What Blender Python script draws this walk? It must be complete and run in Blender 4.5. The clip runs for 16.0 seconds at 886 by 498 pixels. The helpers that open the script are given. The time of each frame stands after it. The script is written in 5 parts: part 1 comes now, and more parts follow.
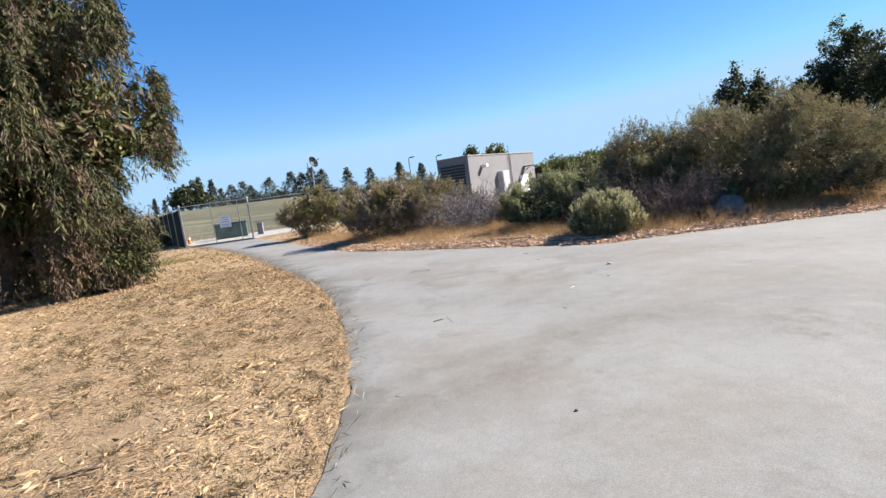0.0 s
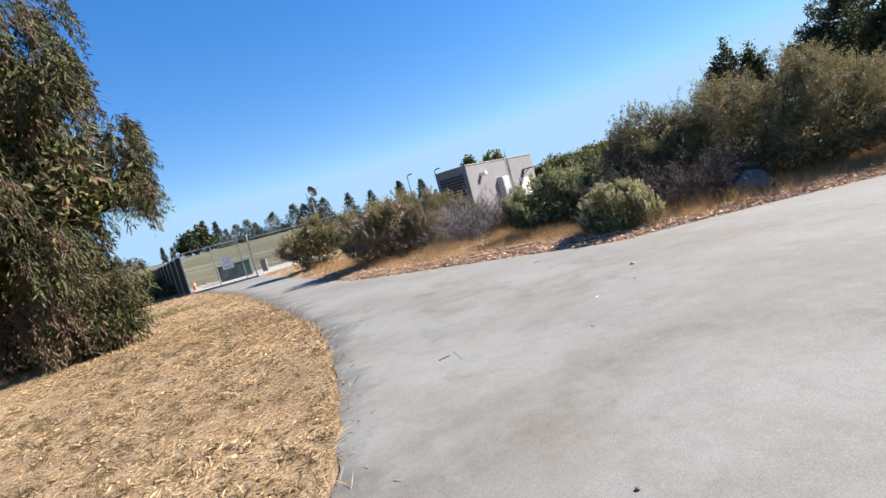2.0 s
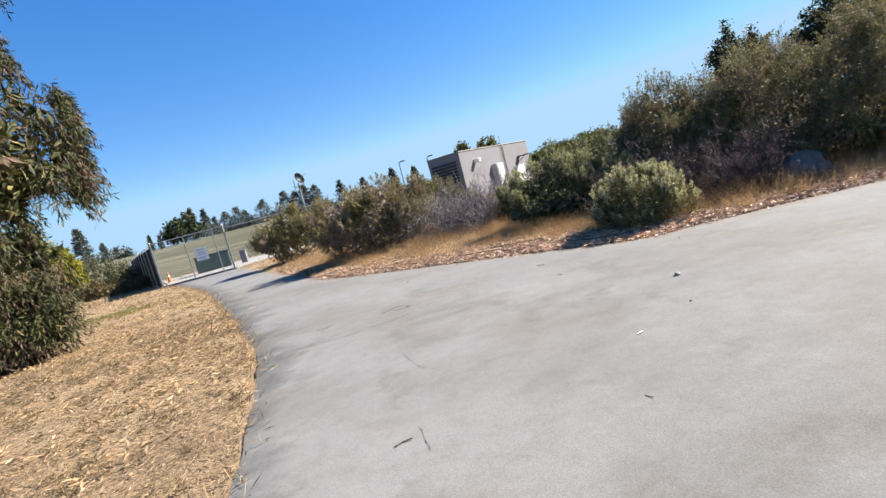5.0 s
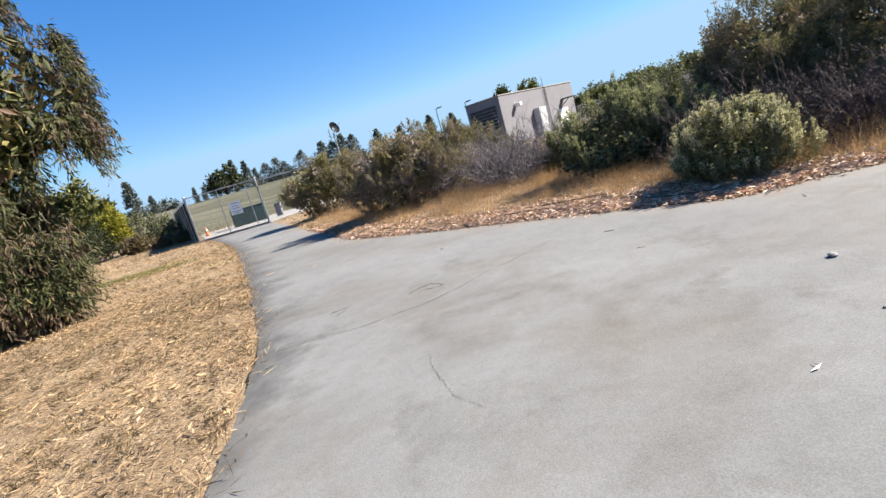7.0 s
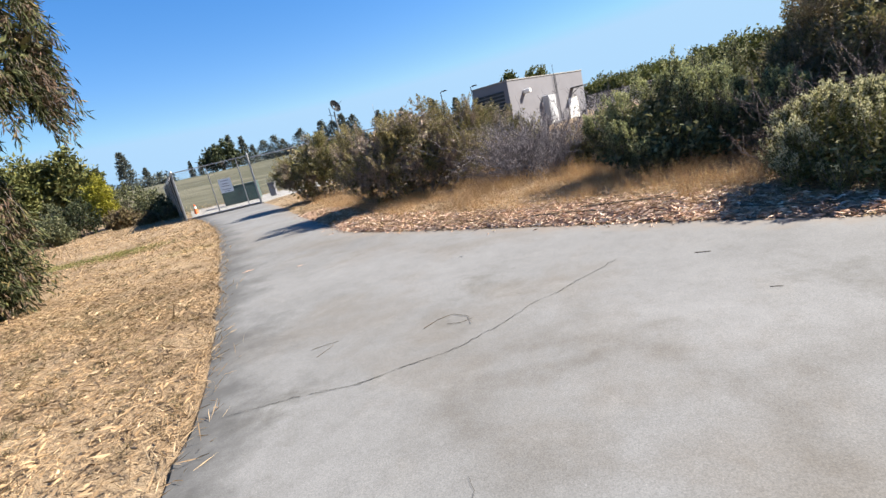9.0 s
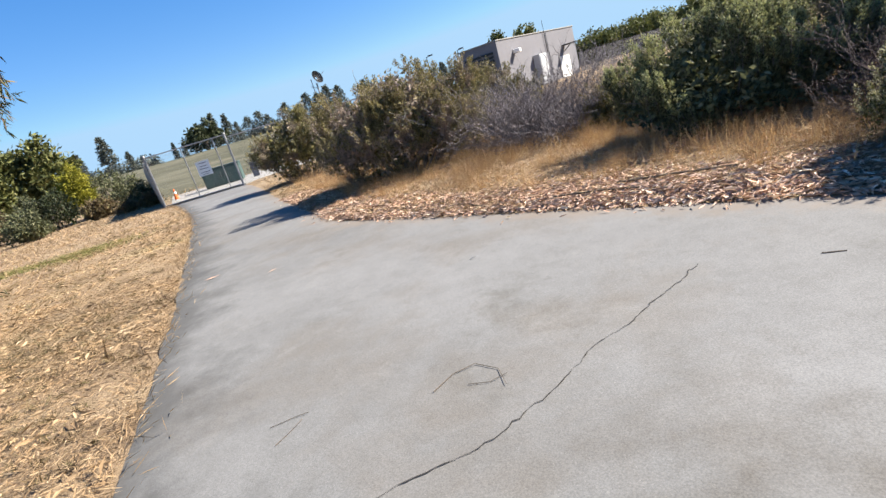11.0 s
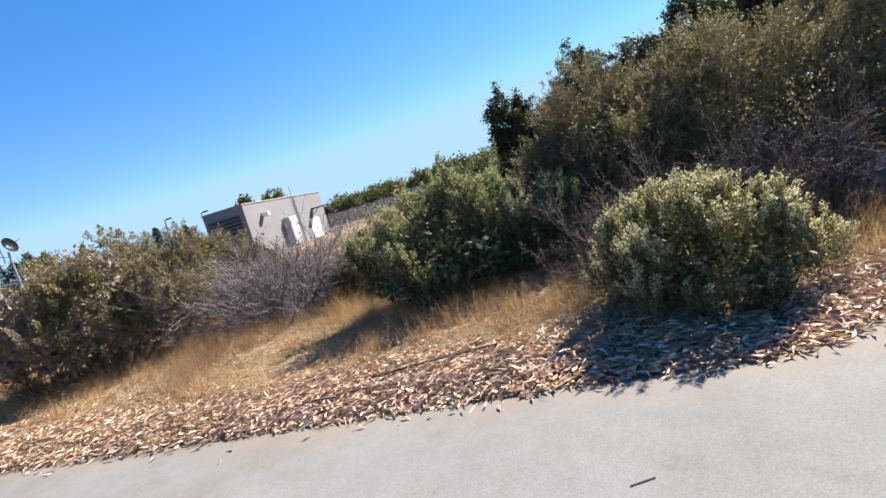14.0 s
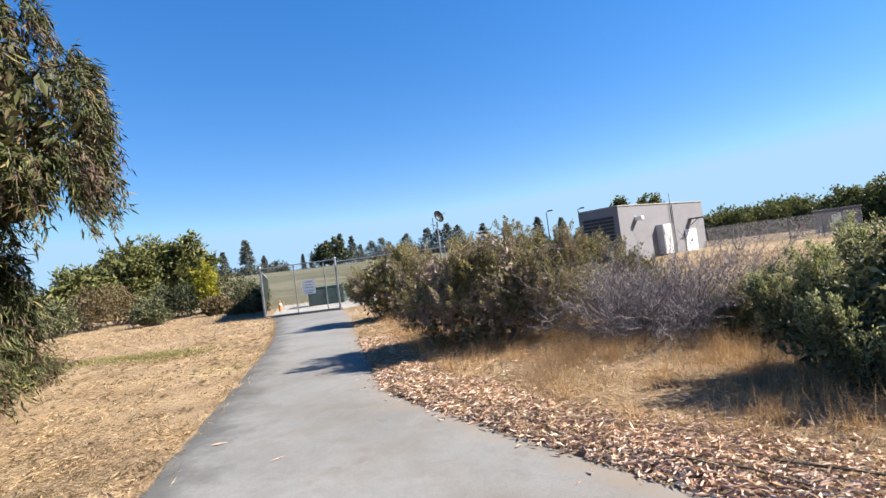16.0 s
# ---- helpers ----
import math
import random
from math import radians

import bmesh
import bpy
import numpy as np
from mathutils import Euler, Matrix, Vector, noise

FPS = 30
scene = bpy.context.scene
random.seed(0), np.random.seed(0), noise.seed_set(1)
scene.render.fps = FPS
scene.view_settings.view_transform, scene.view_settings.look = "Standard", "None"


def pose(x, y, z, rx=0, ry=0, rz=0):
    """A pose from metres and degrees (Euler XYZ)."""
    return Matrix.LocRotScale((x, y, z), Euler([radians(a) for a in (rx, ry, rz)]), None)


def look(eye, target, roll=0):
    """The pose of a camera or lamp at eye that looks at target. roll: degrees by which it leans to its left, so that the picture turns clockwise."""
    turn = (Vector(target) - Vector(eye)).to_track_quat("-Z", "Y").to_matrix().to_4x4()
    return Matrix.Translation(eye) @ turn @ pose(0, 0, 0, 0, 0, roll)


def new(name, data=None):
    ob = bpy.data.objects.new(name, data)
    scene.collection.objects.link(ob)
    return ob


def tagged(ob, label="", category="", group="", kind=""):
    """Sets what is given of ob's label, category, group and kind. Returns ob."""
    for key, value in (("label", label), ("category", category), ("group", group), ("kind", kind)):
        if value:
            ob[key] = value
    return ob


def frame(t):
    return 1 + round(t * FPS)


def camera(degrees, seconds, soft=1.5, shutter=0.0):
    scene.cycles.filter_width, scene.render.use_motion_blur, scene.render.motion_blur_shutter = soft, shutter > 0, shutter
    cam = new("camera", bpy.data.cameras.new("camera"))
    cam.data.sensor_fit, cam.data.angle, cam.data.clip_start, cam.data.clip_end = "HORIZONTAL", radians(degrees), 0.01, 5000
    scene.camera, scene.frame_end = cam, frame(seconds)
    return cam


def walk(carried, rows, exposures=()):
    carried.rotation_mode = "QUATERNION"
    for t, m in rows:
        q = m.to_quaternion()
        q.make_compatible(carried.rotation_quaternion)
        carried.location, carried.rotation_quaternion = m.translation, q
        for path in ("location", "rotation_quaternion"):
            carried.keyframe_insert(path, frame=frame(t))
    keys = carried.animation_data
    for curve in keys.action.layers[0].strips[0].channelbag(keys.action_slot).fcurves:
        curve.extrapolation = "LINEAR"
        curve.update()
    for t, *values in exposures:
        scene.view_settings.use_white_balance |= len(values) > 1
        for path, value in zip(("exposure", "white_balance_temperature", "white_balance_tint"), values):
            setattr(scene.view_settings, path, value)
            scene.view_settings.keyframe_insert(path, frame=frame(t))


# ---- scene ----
cam = camera(82.5, 16.0)
METRES, EYE, TILT, LEAN, TURN = 9.05, 1.4, -6.8, 7.8, 0.0
ROWS = [
    (0.0, 0.0, 0.0, 0.0, 0.0, 0.0, -0.0),
    (0.5, 0.0207, 0.0044, 0.004, -18.02, 3.03, 1.48),
    (1.0, 0.0079, 0.0303, 0.0021, -13.76, 3.0, 1.09),
    (1.5, 0.0008, 0.0616, 0.0076, -1.56, 1.15, 5.39),
    (2.0, 0.0149, 0.0894, 0.0105, 1.17, 1.55, 7.07),
    (2.5, 0.0131, 0.1235, 0.0103, 2.91, 1.73, 7.29),
    (3.0, 0.0157, 0.1567, 0.0125, 3.63, 2.08, 5.86),
    (3.5, 0.0294, 0.1941, 0.0198, 0.72, 2.34, 6.32),
    (6.0, 0.0404, 0.3593, 0.0379, 0.11, -2.92, 7.54),
    (6.5, 0.0482, 0.4007, 0.0456, 0.23, -4.37, 8.66),
    (7.0, 0.0322, 0.4347, 0.0468, 4.85, -5.14, 7.42),
    (7.5, 0.0307, 0.4774, 0.0475, 1.69, -5.85, 5.28),
    (8.0, 0.0267, 0.5171, 0.055, -2.51, -6.24, 5.38),
    (8.5, 0.0077, 0.5578, 0.0576, 3.74, -6.32, 3.67),
    (11.0, -0.0267, 0.7363, 0.0733, 3.68, -10.38, 7.65),
    (11.5, -0.0327, 0.7592, 0.0814, -3.77, -1.65, 5.18),
    (12.0, -0.0176, 0.7755, 0.0853, -14.19, 2.82, 9.6),
    (12.5, -0.0029, 0.7884, 0.0874, -30.65, 0.67, 10.38),
    (13.0, -0.0006, 0.8069, 0.0903, -34.36, 0.37, 11.36),
    (13.5, 0.0018, 0.8329, 0.094, -33.01, 0.61, 10.87),
    (14.0, 0.0182, 0.8504, 0.1005, -23.11, 2.28, 11.97),
    (14.5, 0.0212, 0.8754, 0.1206, -11.87, 6.95, 8.93),
    (15.0, 0.0032, 0.8792, 0.1224, 0.12, 7.01, 0.48),
    (15.5, -0.0107, 0.8749, 0.1206, 18.21, 6.3, -2.37),
    (16.0, -0.0045, 0.8799, 0.1212, 15.63, 6.02, -1.93),
]
walk(cam, [(t, pose(0, 0, EYE, TILT, LEAN, TURN) @ pose(METRES * x, METRES * y, METRES * z, 90 + pitch, roll, yaw)) for t, x, y, z, yaw, pitch, roll in ROWS],
     exposures=[(0.0, 1.78), (0.5, 1.6), (1.5, 1.76), (4.0, 1.78), (11.0, 1.76), (12.5, 1.88), (14.0, 1.9), (15.0, 1.82), (16.0, 1.8)])

# ---------------------------------------------------------------- world, sun
SUN_ELEV, SUN_AZ = 39.0, 74.0          # azimuth clockwise from +y
world = bpy.data.worlds.new("sky")
scene.world = world
world.use_nodes = True
wn = world.node_tree
wn.nodes.clear()
sky = wn.nodes.new("ShaderNodeTexSky")
sky.sky_type = "NISHITA"
sky.sun_disc = False
sky.sun_elevation = radians(SUN_ELEV)
sky.sun_rotation = radians(SUN_AZ)
sky.altitude = 0.0
sky.air_density, sky.dust_density, sky.ozone_density = 1.0, 0.0, 5.0
bg = wn.nodes.new("ShaderNodeBackground")
bg.inputs["Strength"].default_value = 0.096
wo = wn.nodes.new("ShaderNodeOutputWorld")
deep = wn.nodes.new("ShaderNodeHueSaturation")      # the deep blue of a dry, clear noon
deep.inputs["Hue"].default_value = 0.513
deep.inputs["Saturation"].default_value = 1.57
even = wn.nodes.new("ShaderNodeGamma")
even.inputs["Gamma"].default_value = 0.66
wn.links.new(sky.outputs[0], even.inputs["Color"])
wn.links.new(even.outputs[0], deep.inputs["Color"])
dry_air = wn.nodes.new("ShaderNodeMix")              # little haze: the horizon stays pale blue
dry_air.data_type, dry_air.blend_type = "RGBA", "DARKEN"
dry_air.inputs[0].default_value = 1.0
dry_air.inputs[7].default_value = (1.4, 2.2, 3.05, 1)
wn.links.new(deep.outputs[0], dry_air.inputs[6])
wn.links.new(dry_air.outputs[2], bg.inputs[0])
wn.links.new(bg.outputs[0], wo.inputs[0])

sun_data = bpy.data.lights.new("sun", "SUN")
sun_data.energy, sun_data.angle, sun_data.color = 5.0, radians(0.55), (1.0, 0.93, 0.82)
sun_ob = new("sun", sun_data)
_e, _a = radians(SUN_ELEV), radians(SUN_AZ)
SUN_DIR = Vector((math.cos(_e) * math.sin(_a), math.cos(_e) * math.cos(_a), math.sin(_e)))
sun_ob.matrix_world = look((0, 0, 30), Vector((0, 0, 30)) - SUN_DIR)

# ---------------------------------------------------------------- materials


class Nodes:
    """A short way to write a node material."""

    def __init__(self, name, rough=0.8, spec=0.3, metal=0.0):
        self.mat = bpy.data.materials.new(name)
        self.mat.use_nodes = True
        self.tree = self.mat.node_tree
        self.bsdf = self.tree.nodes["Principled BSDF"]
        self.out = self.tree.nodes["Material Output"]
        self.bsdf.inputs["Roughness"].default_value = rough
        self.bsdf.inputs["Specular IOR Level"].default_value = spec
        self.bsdf.inputs["Metallic"].default_value = metal
        self.coord = self.tree.nodes.new("ShaderNodeTexCoord").outputs["Object"]

    def link(self, a, b):
        self.tree.links.new(a, b)

    def noise(self, scale, detail=4.0, rough=0.6, stretch=None):
        n = self.tree.nodes.new("ShaderNodeTexNoise")
        n.inputs["Scale"].default_value, n.inputs["Detail"].default_value, n.inputs["Roughness"].default_value = scale, detail, rough
        src = self.coord
        if stretch:
            m = self.tree.nodes.new("ShaderNodeMapping")
            m.inputs["Scale"].default_value = stretch
            self.link(src, m.inputs["Vector"])
            src = m.outputs[0]
        self.link(src, n.inputs["Vector"])
        return n.outputs["Fac"]

    def voronoi(self, scale, feature="F1"):
        n = self.tree.nodes.new("ShaderNodeTexVoronoi")
        n.feature = feature
        n.inputs["Scale"].default_value = scale
        self.link(self.coord, n.inputs["Vector"])
        return n.outputs[0]

    def ramp(self, fac, *stops):
        r = self.tree.nodes.new("ShaderNodeValToRGB")
        e = r.color_ramp.elements
        while len(e) < len(stops):
            e.new(0.5)
        for el, (p, c) in zip(e, stops):
            el.position = p
            el.color = (*c, 1) if len(c) == 3 else c
        self.link(fac, r.inputs[0])
        return r.outputs[0]

    def mix(self, fac, a, b, blend="MIX"):
        m = self.tree.nodes.new("ShaderNodeMix")
        m.data_type, m.blend_type = "RGBA", blend
        for sock, v in ((m.inputs[0], fac), (m.inputs[6], a), (m.inputs[7], b)):
            if isinstance(v, (int, float)):
                sock.default_value = v
            elif isinstance(v, tuple):
                sock.default_value = (*v, 1)
            else:
                self.link(v, sock)
        return m.outputs[2]

    def island(self):
        return self.tree.nodes.new("ShaderNodeNewGeometry").outputs["Random Per Island"]

    def per_object(self):
        return self.tree.nodes.new("ShaderNodeObjectInfo").outputs["Random"]

    def attribute(self, name):
        a = self.tree.nodes.new("ShaderNodeAttribute")
        a.attribute_name = name
        return a.outputs["Fac"]

    def span(self, v, a, b, c=0.0, d=1.0):
        m = self.tree.nodes.new("ShaderNodeMapRange")
        for i, x in enumerate((a, b, c, d)):
            m.inputs[i + 1].default_value = x
        self.link(v, m.inputs[0])
        return m.outputs[0]

    def color(self, c):
        if isinstance(c, tuple):
            self.bsdf.inputs["Base Color"].default_value = (*c, 1)
        else:
            self.link(c, self.bsdf.inputs["Base Color"])
        self.last = c
        return self

    def bump(self, height, strength=0.4, dist=0.02):
        b = self.tree.nodes.new("ShaderNodeBump")
        b.inputs["Strength"].default_value, b.inputs["Distance"].default_value = strength, dist
        self.link(height, b.inputs["Height"])
        self.link(b.outputs[0], self.bsdf.inputs["Normal"])
        return self

    def translucent(self, amount, tint=(1, 1, 1)):
        t = self.tree.nodes.new("ShaderNodeBsdfTranslucent")
        mixed = self.mix(1.0, self.last, tint, "MULTIPLY")
        self.link(mixed, t.inputs[0])
        m = self.tree.nodes.new("ShaderNodeMixShader")
        m.inputs[0].default_value = amount
        self.link(self.bsdf.outputs[0], m.inputs[1])
        self.link(t.outputs[0], m.inputs[2])
        self.link(m.outputs[0], self.out.inputs[0])
        return self


def leaf_material(name, dark, mid, light, dry, dry_share=0.1, rough=0.5, through_light=0.24, patch=1.2, brown=None, share=0.5, tone=0.82):
    """Foliage: colour from leaf to leaf, and in patches over the crown."""
    m = Nodes(name, max(rough, 0.6), 0.15)
    tone *= 0.84
    dark, mid, light, dry = (tuple(tone * k for k in c) for c in (dark, mid, light, dry))
    own = m.ramp(m.island(), (0.0, dark), (0.45, mid), (1.0 - dry_share, light), (1.0, dry))
    patches = m.ramp(m.noise(patch, 3), (0.35, (0.72, 0.72, 0.7)), (0.65, (1.2, 1.15, 1.0)))
    c = m.mix(1.0, own, patches, "MULTIPLY")
    if brown:
        other = m.ramp(m.island(), (0.0, tuple(0.7 * tone * k for k in brown)), (1.0, tuple(1.3 * tone * k for k in brown)))
        where = m.span(m.noise(1.9, 4, 0.65), 0.62 - share * 0.25, 0.68 - share * 0.2)
        c = m.mix(where, c, other)
    m.color(c).translucent(through_light, (1.0, 1.0, 0.82))
    return m.mat


def plain_material(name, base, rough=0.6, metal=0.0, vary=0.18, scale=6.0, grain=60.0, bump=0.15):
    m = Nodes(name, rough, 0.4, metal)
    if max(base) < 0.7:
        base = tuple(0.62 * c for c in base)
    lo, hi = tuple(c * (1 - vary) for c in base), tuple(min(1, c * (1 + vary)) for c in base)
    big = m.ramp(m.noise(scale, 5), (0.3, lo), (0.7, hi))
    fine = m.ramp(m.noise(grain, 3), (0.3, (0.88, 0.88, 0.88)), (0.7, (1.06, 1.06, 1.06)))
    m.color(m.mix(1.0, big, fine, "MULTIPLY")).bump(m.noise(grain, 3), bump, 0.004)
    return m.mat


def asphalt_material():
    m = Nodes("worn_asphalt", 0.9, 0.25)
    broad = m.ramp(m.noise(0.35, 6, 0.62), (0.3, (0.124, 0.122, 0.118)), (0.48, (0.151, 0.149, 0.145)), (0.7, (0.181, 0.179, 0.175)))
    stain = m.ramp(m.noise(0.9, 6, 0.75), (0.3, (0.66, 0.64, 0.6)), (0.43, (1, 1, 1)))
    c = m.mix(0.8, broad, stain, "MULTIPLY")
    mottle = m.ramp(m.noise(5.0, 6, 0.72), (0.34, (0.8, 0.79, 0.77)), (0.52, (0.98, 0.98, 0.98)), (0.68, (1.1, 1.1, 1.1)))
    c = m.mix(0.45, c, mottle, "MULTIPLY")
    dust = m.span(m.noise(0.42, 6, 0.68), 0.48, 0.64, 0.0, 0.7)
    c = m.mix(dust, c, (0.122, 0.108, 0.092))
    pale = m.span(m.noise(1.7, 7, 0.75), 0.55, 0.72, 0.0, 0.4)
    c = m.mix(pale, c, (0.205, 0.2, 0.19))
    # brown dirt that water and tyres have drawn over the bend
    ragged3 = m.tree.nodes.new("ShaderNodeMath")
    ragged3.operation = "MULTIPLY"
    m.link(m.attribute("stain"), ragged3.inputs[0])
    m.link(m.span(m.noise(3.2, 7, 0.75), 0.3, 0.66, 0.1, 1.0), ragged3.inputs[1])
    c = m.mix(m.span(ragged3.outputs[0], 0.0, 1.0, 0.0, 0.8), c, (0.078, 0.067, 0.054))
    grit = m.ramp(m.noise(140, 2), (0.3, (0.8, 0.8, 0.8)), (0.5, (1, 1, 1)), (0.72, (1.2, 1.2, 1.2)))
    c = m.mix(1.0, c, grit, "MULTIPLY")
    stones = m.ramp(m.voronoi(75), (0.0, (1.5, 1.48, 1.44)), (0.22, (1, 1, 1)))
    c = m.mix(0.7, c, stones, "MULTIPLY")
    chips = m.ramp(m.voronoi(21), (0.0, (1.7, 1.7, 1.66)), (0.09, (1, 1, 1)))
    c = m.mix(m.span(m.noise(1.1, 4), 0.42, 0.6), c, m.mix(1.0, c, chips, "MULTIPLY"))
    # a dark weathered strip along the grass, with a ragged border
    ragged = m.tree.nodes.new("ShaderNodeMath")
    ragged.operation = "ADD"
    m.link(m.attribute("rim"), ragged.inputs[0])
    m.link(m.span(m.noise(1.3, 6, 0.7), 0.3, 0.7, -0.45, 0.35), ragged.inputs[1])
    rim = m.span(ragged.outputs[0], 0.05, 0.55, 0.66, 0.0)
    c = m.mix(rim, c, (0.046, 0.045, 0.043))
    ragged2 = m.tree.nodes.new("ShaderNodeMath")
    ragged2.operation = "ADD"
    m.link(m.attribute("soil"), ragged2.inputs[0])
    m.link(m.span(m.noise(2.2, 6, 0.7), 0.3, 0.7, -0.2, 0.3), ragged2.inputs[1])
    c = m.mix(m.span(ragged2.outputs[0], 0.0, 0.42, 0.8, 0.0), c, (0.165, 0.13, 0.1))
    m.color(c).bump(m.noise(110, 3), 0.2, 0.005)
    return m.mat


def ground_material():
    m = Nodes("dry_ground", 0.95, 0.1)
    soil = m.ramp(m.noise(0.9, 7, 0.7), (0.32, (0.125, 0.086, 0.054)), (0.48, (0.22, 0.158, 0.1)), (0.66, (0.3, 0.228, 0.148)))
    straw = m.ramp(m.noise(28, 4, 0.7, (1, 3.2, 1)), (0.32, (0.55, 0.5, 0.42)), (0.5, (1, 1, 1)), (0.7, (1.35, 1.33, 1.28)))
    c = m.mix(0.85, soil, straw, "MULTIPLY")
    fleck = m.ramp(m.voronoi(30), (0.0, (0.6, 0.52, 0.42)), (0.25, (1, 1, 1)))
    c = m.mix(0.6, c, fleck, "MULTIPLY")
    green = m.span(m.noise(0.22, 4), 0.58, 0.72, 0.0, 0.35)
    c = m.mix(green, c, (0.20, 0.21, 0.075))
    far = m.span(m.attribute("far"), 0.0, 1.0, 0.0, 1.0)
    c = m.mix(far, c, m.ramp(m.noise(0.12, 7, 0.7, (0.35, 1.6, 1)), (0.3, (0.06, 0.06, 0.042)), (0.5, (0.088, 0.085, 0.056)), (0.68, (0.16, 0.145, 0.105))))
    m.color(c).bump(m.noise(35, 5, 0.7), 0.8, 0.03)
    return m.mat


M_ASPHALT = asphalt_material()
M_GROUND = ground_material()
M_CRACK = plain_material("crack_fill", (0.045, 0.04, 0.035), 0.95)
M_BARK = plain_material("bark", (0.15, 0.115, 0.085), 0.9, vary=0.4, bump=0.8)
M_TWIG_GREY = plain_material("mauve_grey_twig", (0.22, 0.195, 0.21), 0.9, vary=0.3)
M_TWIG = plain_material("grey_twig", (0.25, 0.21, 0.185), 0.9, vary=0.3)
M_TWIG_RED = plain_material("reddish_twig", (0.115, 0.083, 0.085), 0.9, vary=0.3)
M_EUC = leaf_material("long_leaf", (0.032, 0.042, 0.018), (0.072, 0.085, 0.034), (0.15, 0.16, 0.068), (0.27, 0.2, 0.09), 0.12, 0.4, 0.12, 0.8, (0.17, 0.11, 0.075), 0.4)
M_EUC_DEAD = leaf_material("dead_long_leaf", (0.1, 0.07, 0.05), (0.17, 0.12, 0.085), (0.24, 0.17, 0.12), (0.3, 0.21, 0.15), 0.2, 0.7, 0.15)
M_OLIVE = leaf_material("olive_shrub_leaf", (0.075, 0.068, 0.036), (0.14, 0.125, 0.062), (0.21, 0.185, 0.09), (0.26, 0.22, 0.13), 0.2, brown=(0.235, 0.185, 0.158), share=0.65, tone=1.42)
M_OLIVE2 = leaf_material("small_olive_shrub_leaf", (0.085, 0.082, 0.042), (0.16, 0.15, 0.072), (0.235, 0.215, 0.1), (0.3, 0.25, 0.14), 0.2, brown=(0.21, 0.17, 0.135), share=0.45, tone=1.3)
M_GREEN = leaf_material("green_shrub_leaf", (0.056, 0.064, 0.036), (0.122, 0.134, 0.075), (0.205, 0.215, 0.125), (0.3, 0.29, 0.18), 0.2, through_light=0.24, tone=1.0)
M_PALE = leaf_material("pale_shrub_leaf", (0.09, 0.1, 0.036), (0.2, 0.205, 0.075), (0.37, 0.35, 0.15), (0.6, 0.55, 0.36), 0.3, through_light=0.2, tone=0.68, brown=(0.29, 0.26, 0.13), share=0.35)
M_DOME = leaf_material("dome_shrub_leaf", (0.045, 0.048, 0.028), (0.1, 0.1, 0.055), (0.18, 0.172, 0.092), (0.23, 0.18, 0.105), 0.18, brown=(0.17, 0.132, 0.085), share=0.5, tone=1.5)
M_DARKTREE = leaf_material("dark_tree_leaf", (0.026, 0.037, 0.022), (0.052, 0.068, 0.036), (0.088, 0.104, 0.054), (0.1, 0.1, 0.06), 0.1)
M_WILLOW = leaf_material("willow_leaf", (0.07, 0.085, 0.034), (0.135, 0.152, 0.055), (0.225, 0.23, 0.085), (0.25, 0.225, 0.1), 0.15, through_light=0.2)
M_FARGREEN = leaf_material("far_grove_leaf", (0.07, 0.085, 0.035), (0.125, 0.145, 0.055), (0.19, 0.21, 0.08), (0.19, 0.17, 0.08), 0.15)
M_YELLOW = leaf_material("yellow_green_leaf", (0.2, 0.2, 0.03), (0.33, 0.32, 0.04), (0.48, 0.45, 0.06), (0.5, 0.45, 0.1), 0.2)
# pale blue-grey: the haze of distance is put into the leaf colour
M_HAZED_CONIFER = leaf_material("hazed_conifer_needle", (0.075, 0.095, 0.1), (0.13, 0.155, 0.155), (0.19, 0.21, 0.2), (0.22, 0.215, 0.19), 0.1)
M_BRUSH = leaf_material("brown_brush", (0.13, 0.095, 0.06), (0.2, 0.15, 0.09), (0.26, 0.2, 0.12), (0.2, 0.19, 0.09), 0.2)
M_STRAW = leaf_material("straw", (0.26, 0.175, 0.108), (0.43, 0.3, 0.19), (0.56, 0.415, 0.275), (0.66, 0.52, 0.37), 0.12, 0.8, 0.2, 0.8, tone=0.9)
M_TALL = leaf_material("tall_dry_grass", (0.29, 0.165, 0.095), (0.45, 0.275, 0.155), (0.58, 0.4, 0.245), (0.7, 0.54, 0.36), 0.2, 0.8, 0.34, 0.6, tone=1.0)
M_LITTER = leaf_material("fallen_leaf", (0.24, 0.15, 0.11), (0.43, 0.285, 0.23), (0.57, 0.42, 0.36), (0.82, 0.71, 0.62), 0.2, 0.6, 0.14, 2.0, tone=1.24)
M_GREENGRASS = leaf_material("green_grass", (0.14, 0.15, 0.05), (0.22, 0.23, 0.08), (0.32, 0.31, 0.13), (0.42, 0.35, 0.17), 0.2)
M_STEEL = plain_material("galvanised_steel", (0.5, 0.5, 0.5), 0.45, 0.7)
M_WIRE = plain_material("dull_wire", (0.22, 0.23, 0.22), 0.6, 0.4)
M_SCREEN = plain_material("green_privacy_fabric", (0.02, 0.035, 0.03), 0.8)
M_BOXGREEN = plain_material("green_cabinet_paint", (0.07, 0.125, 0.115), 0.45)
M_PRINT = plain_material("grey_print", (0.3, 0.3, 0.32), 0.6)
M_CABINET = plain_material("pale_grey_paint", (0.66, 0.67, 0.69), 0.5, vary=0.05)
M_WHITE = plain_material("white_paint", (0.8, 0.8, 0.78), 0.5, vary=0.05)
M_BLACK = plain_material("dark_print", (0.05, 0.05, 0.06), 0.6)
M_ORANGE = plain_material("orange_plastic", (0.75, 0.16, 0.04), 0.5)
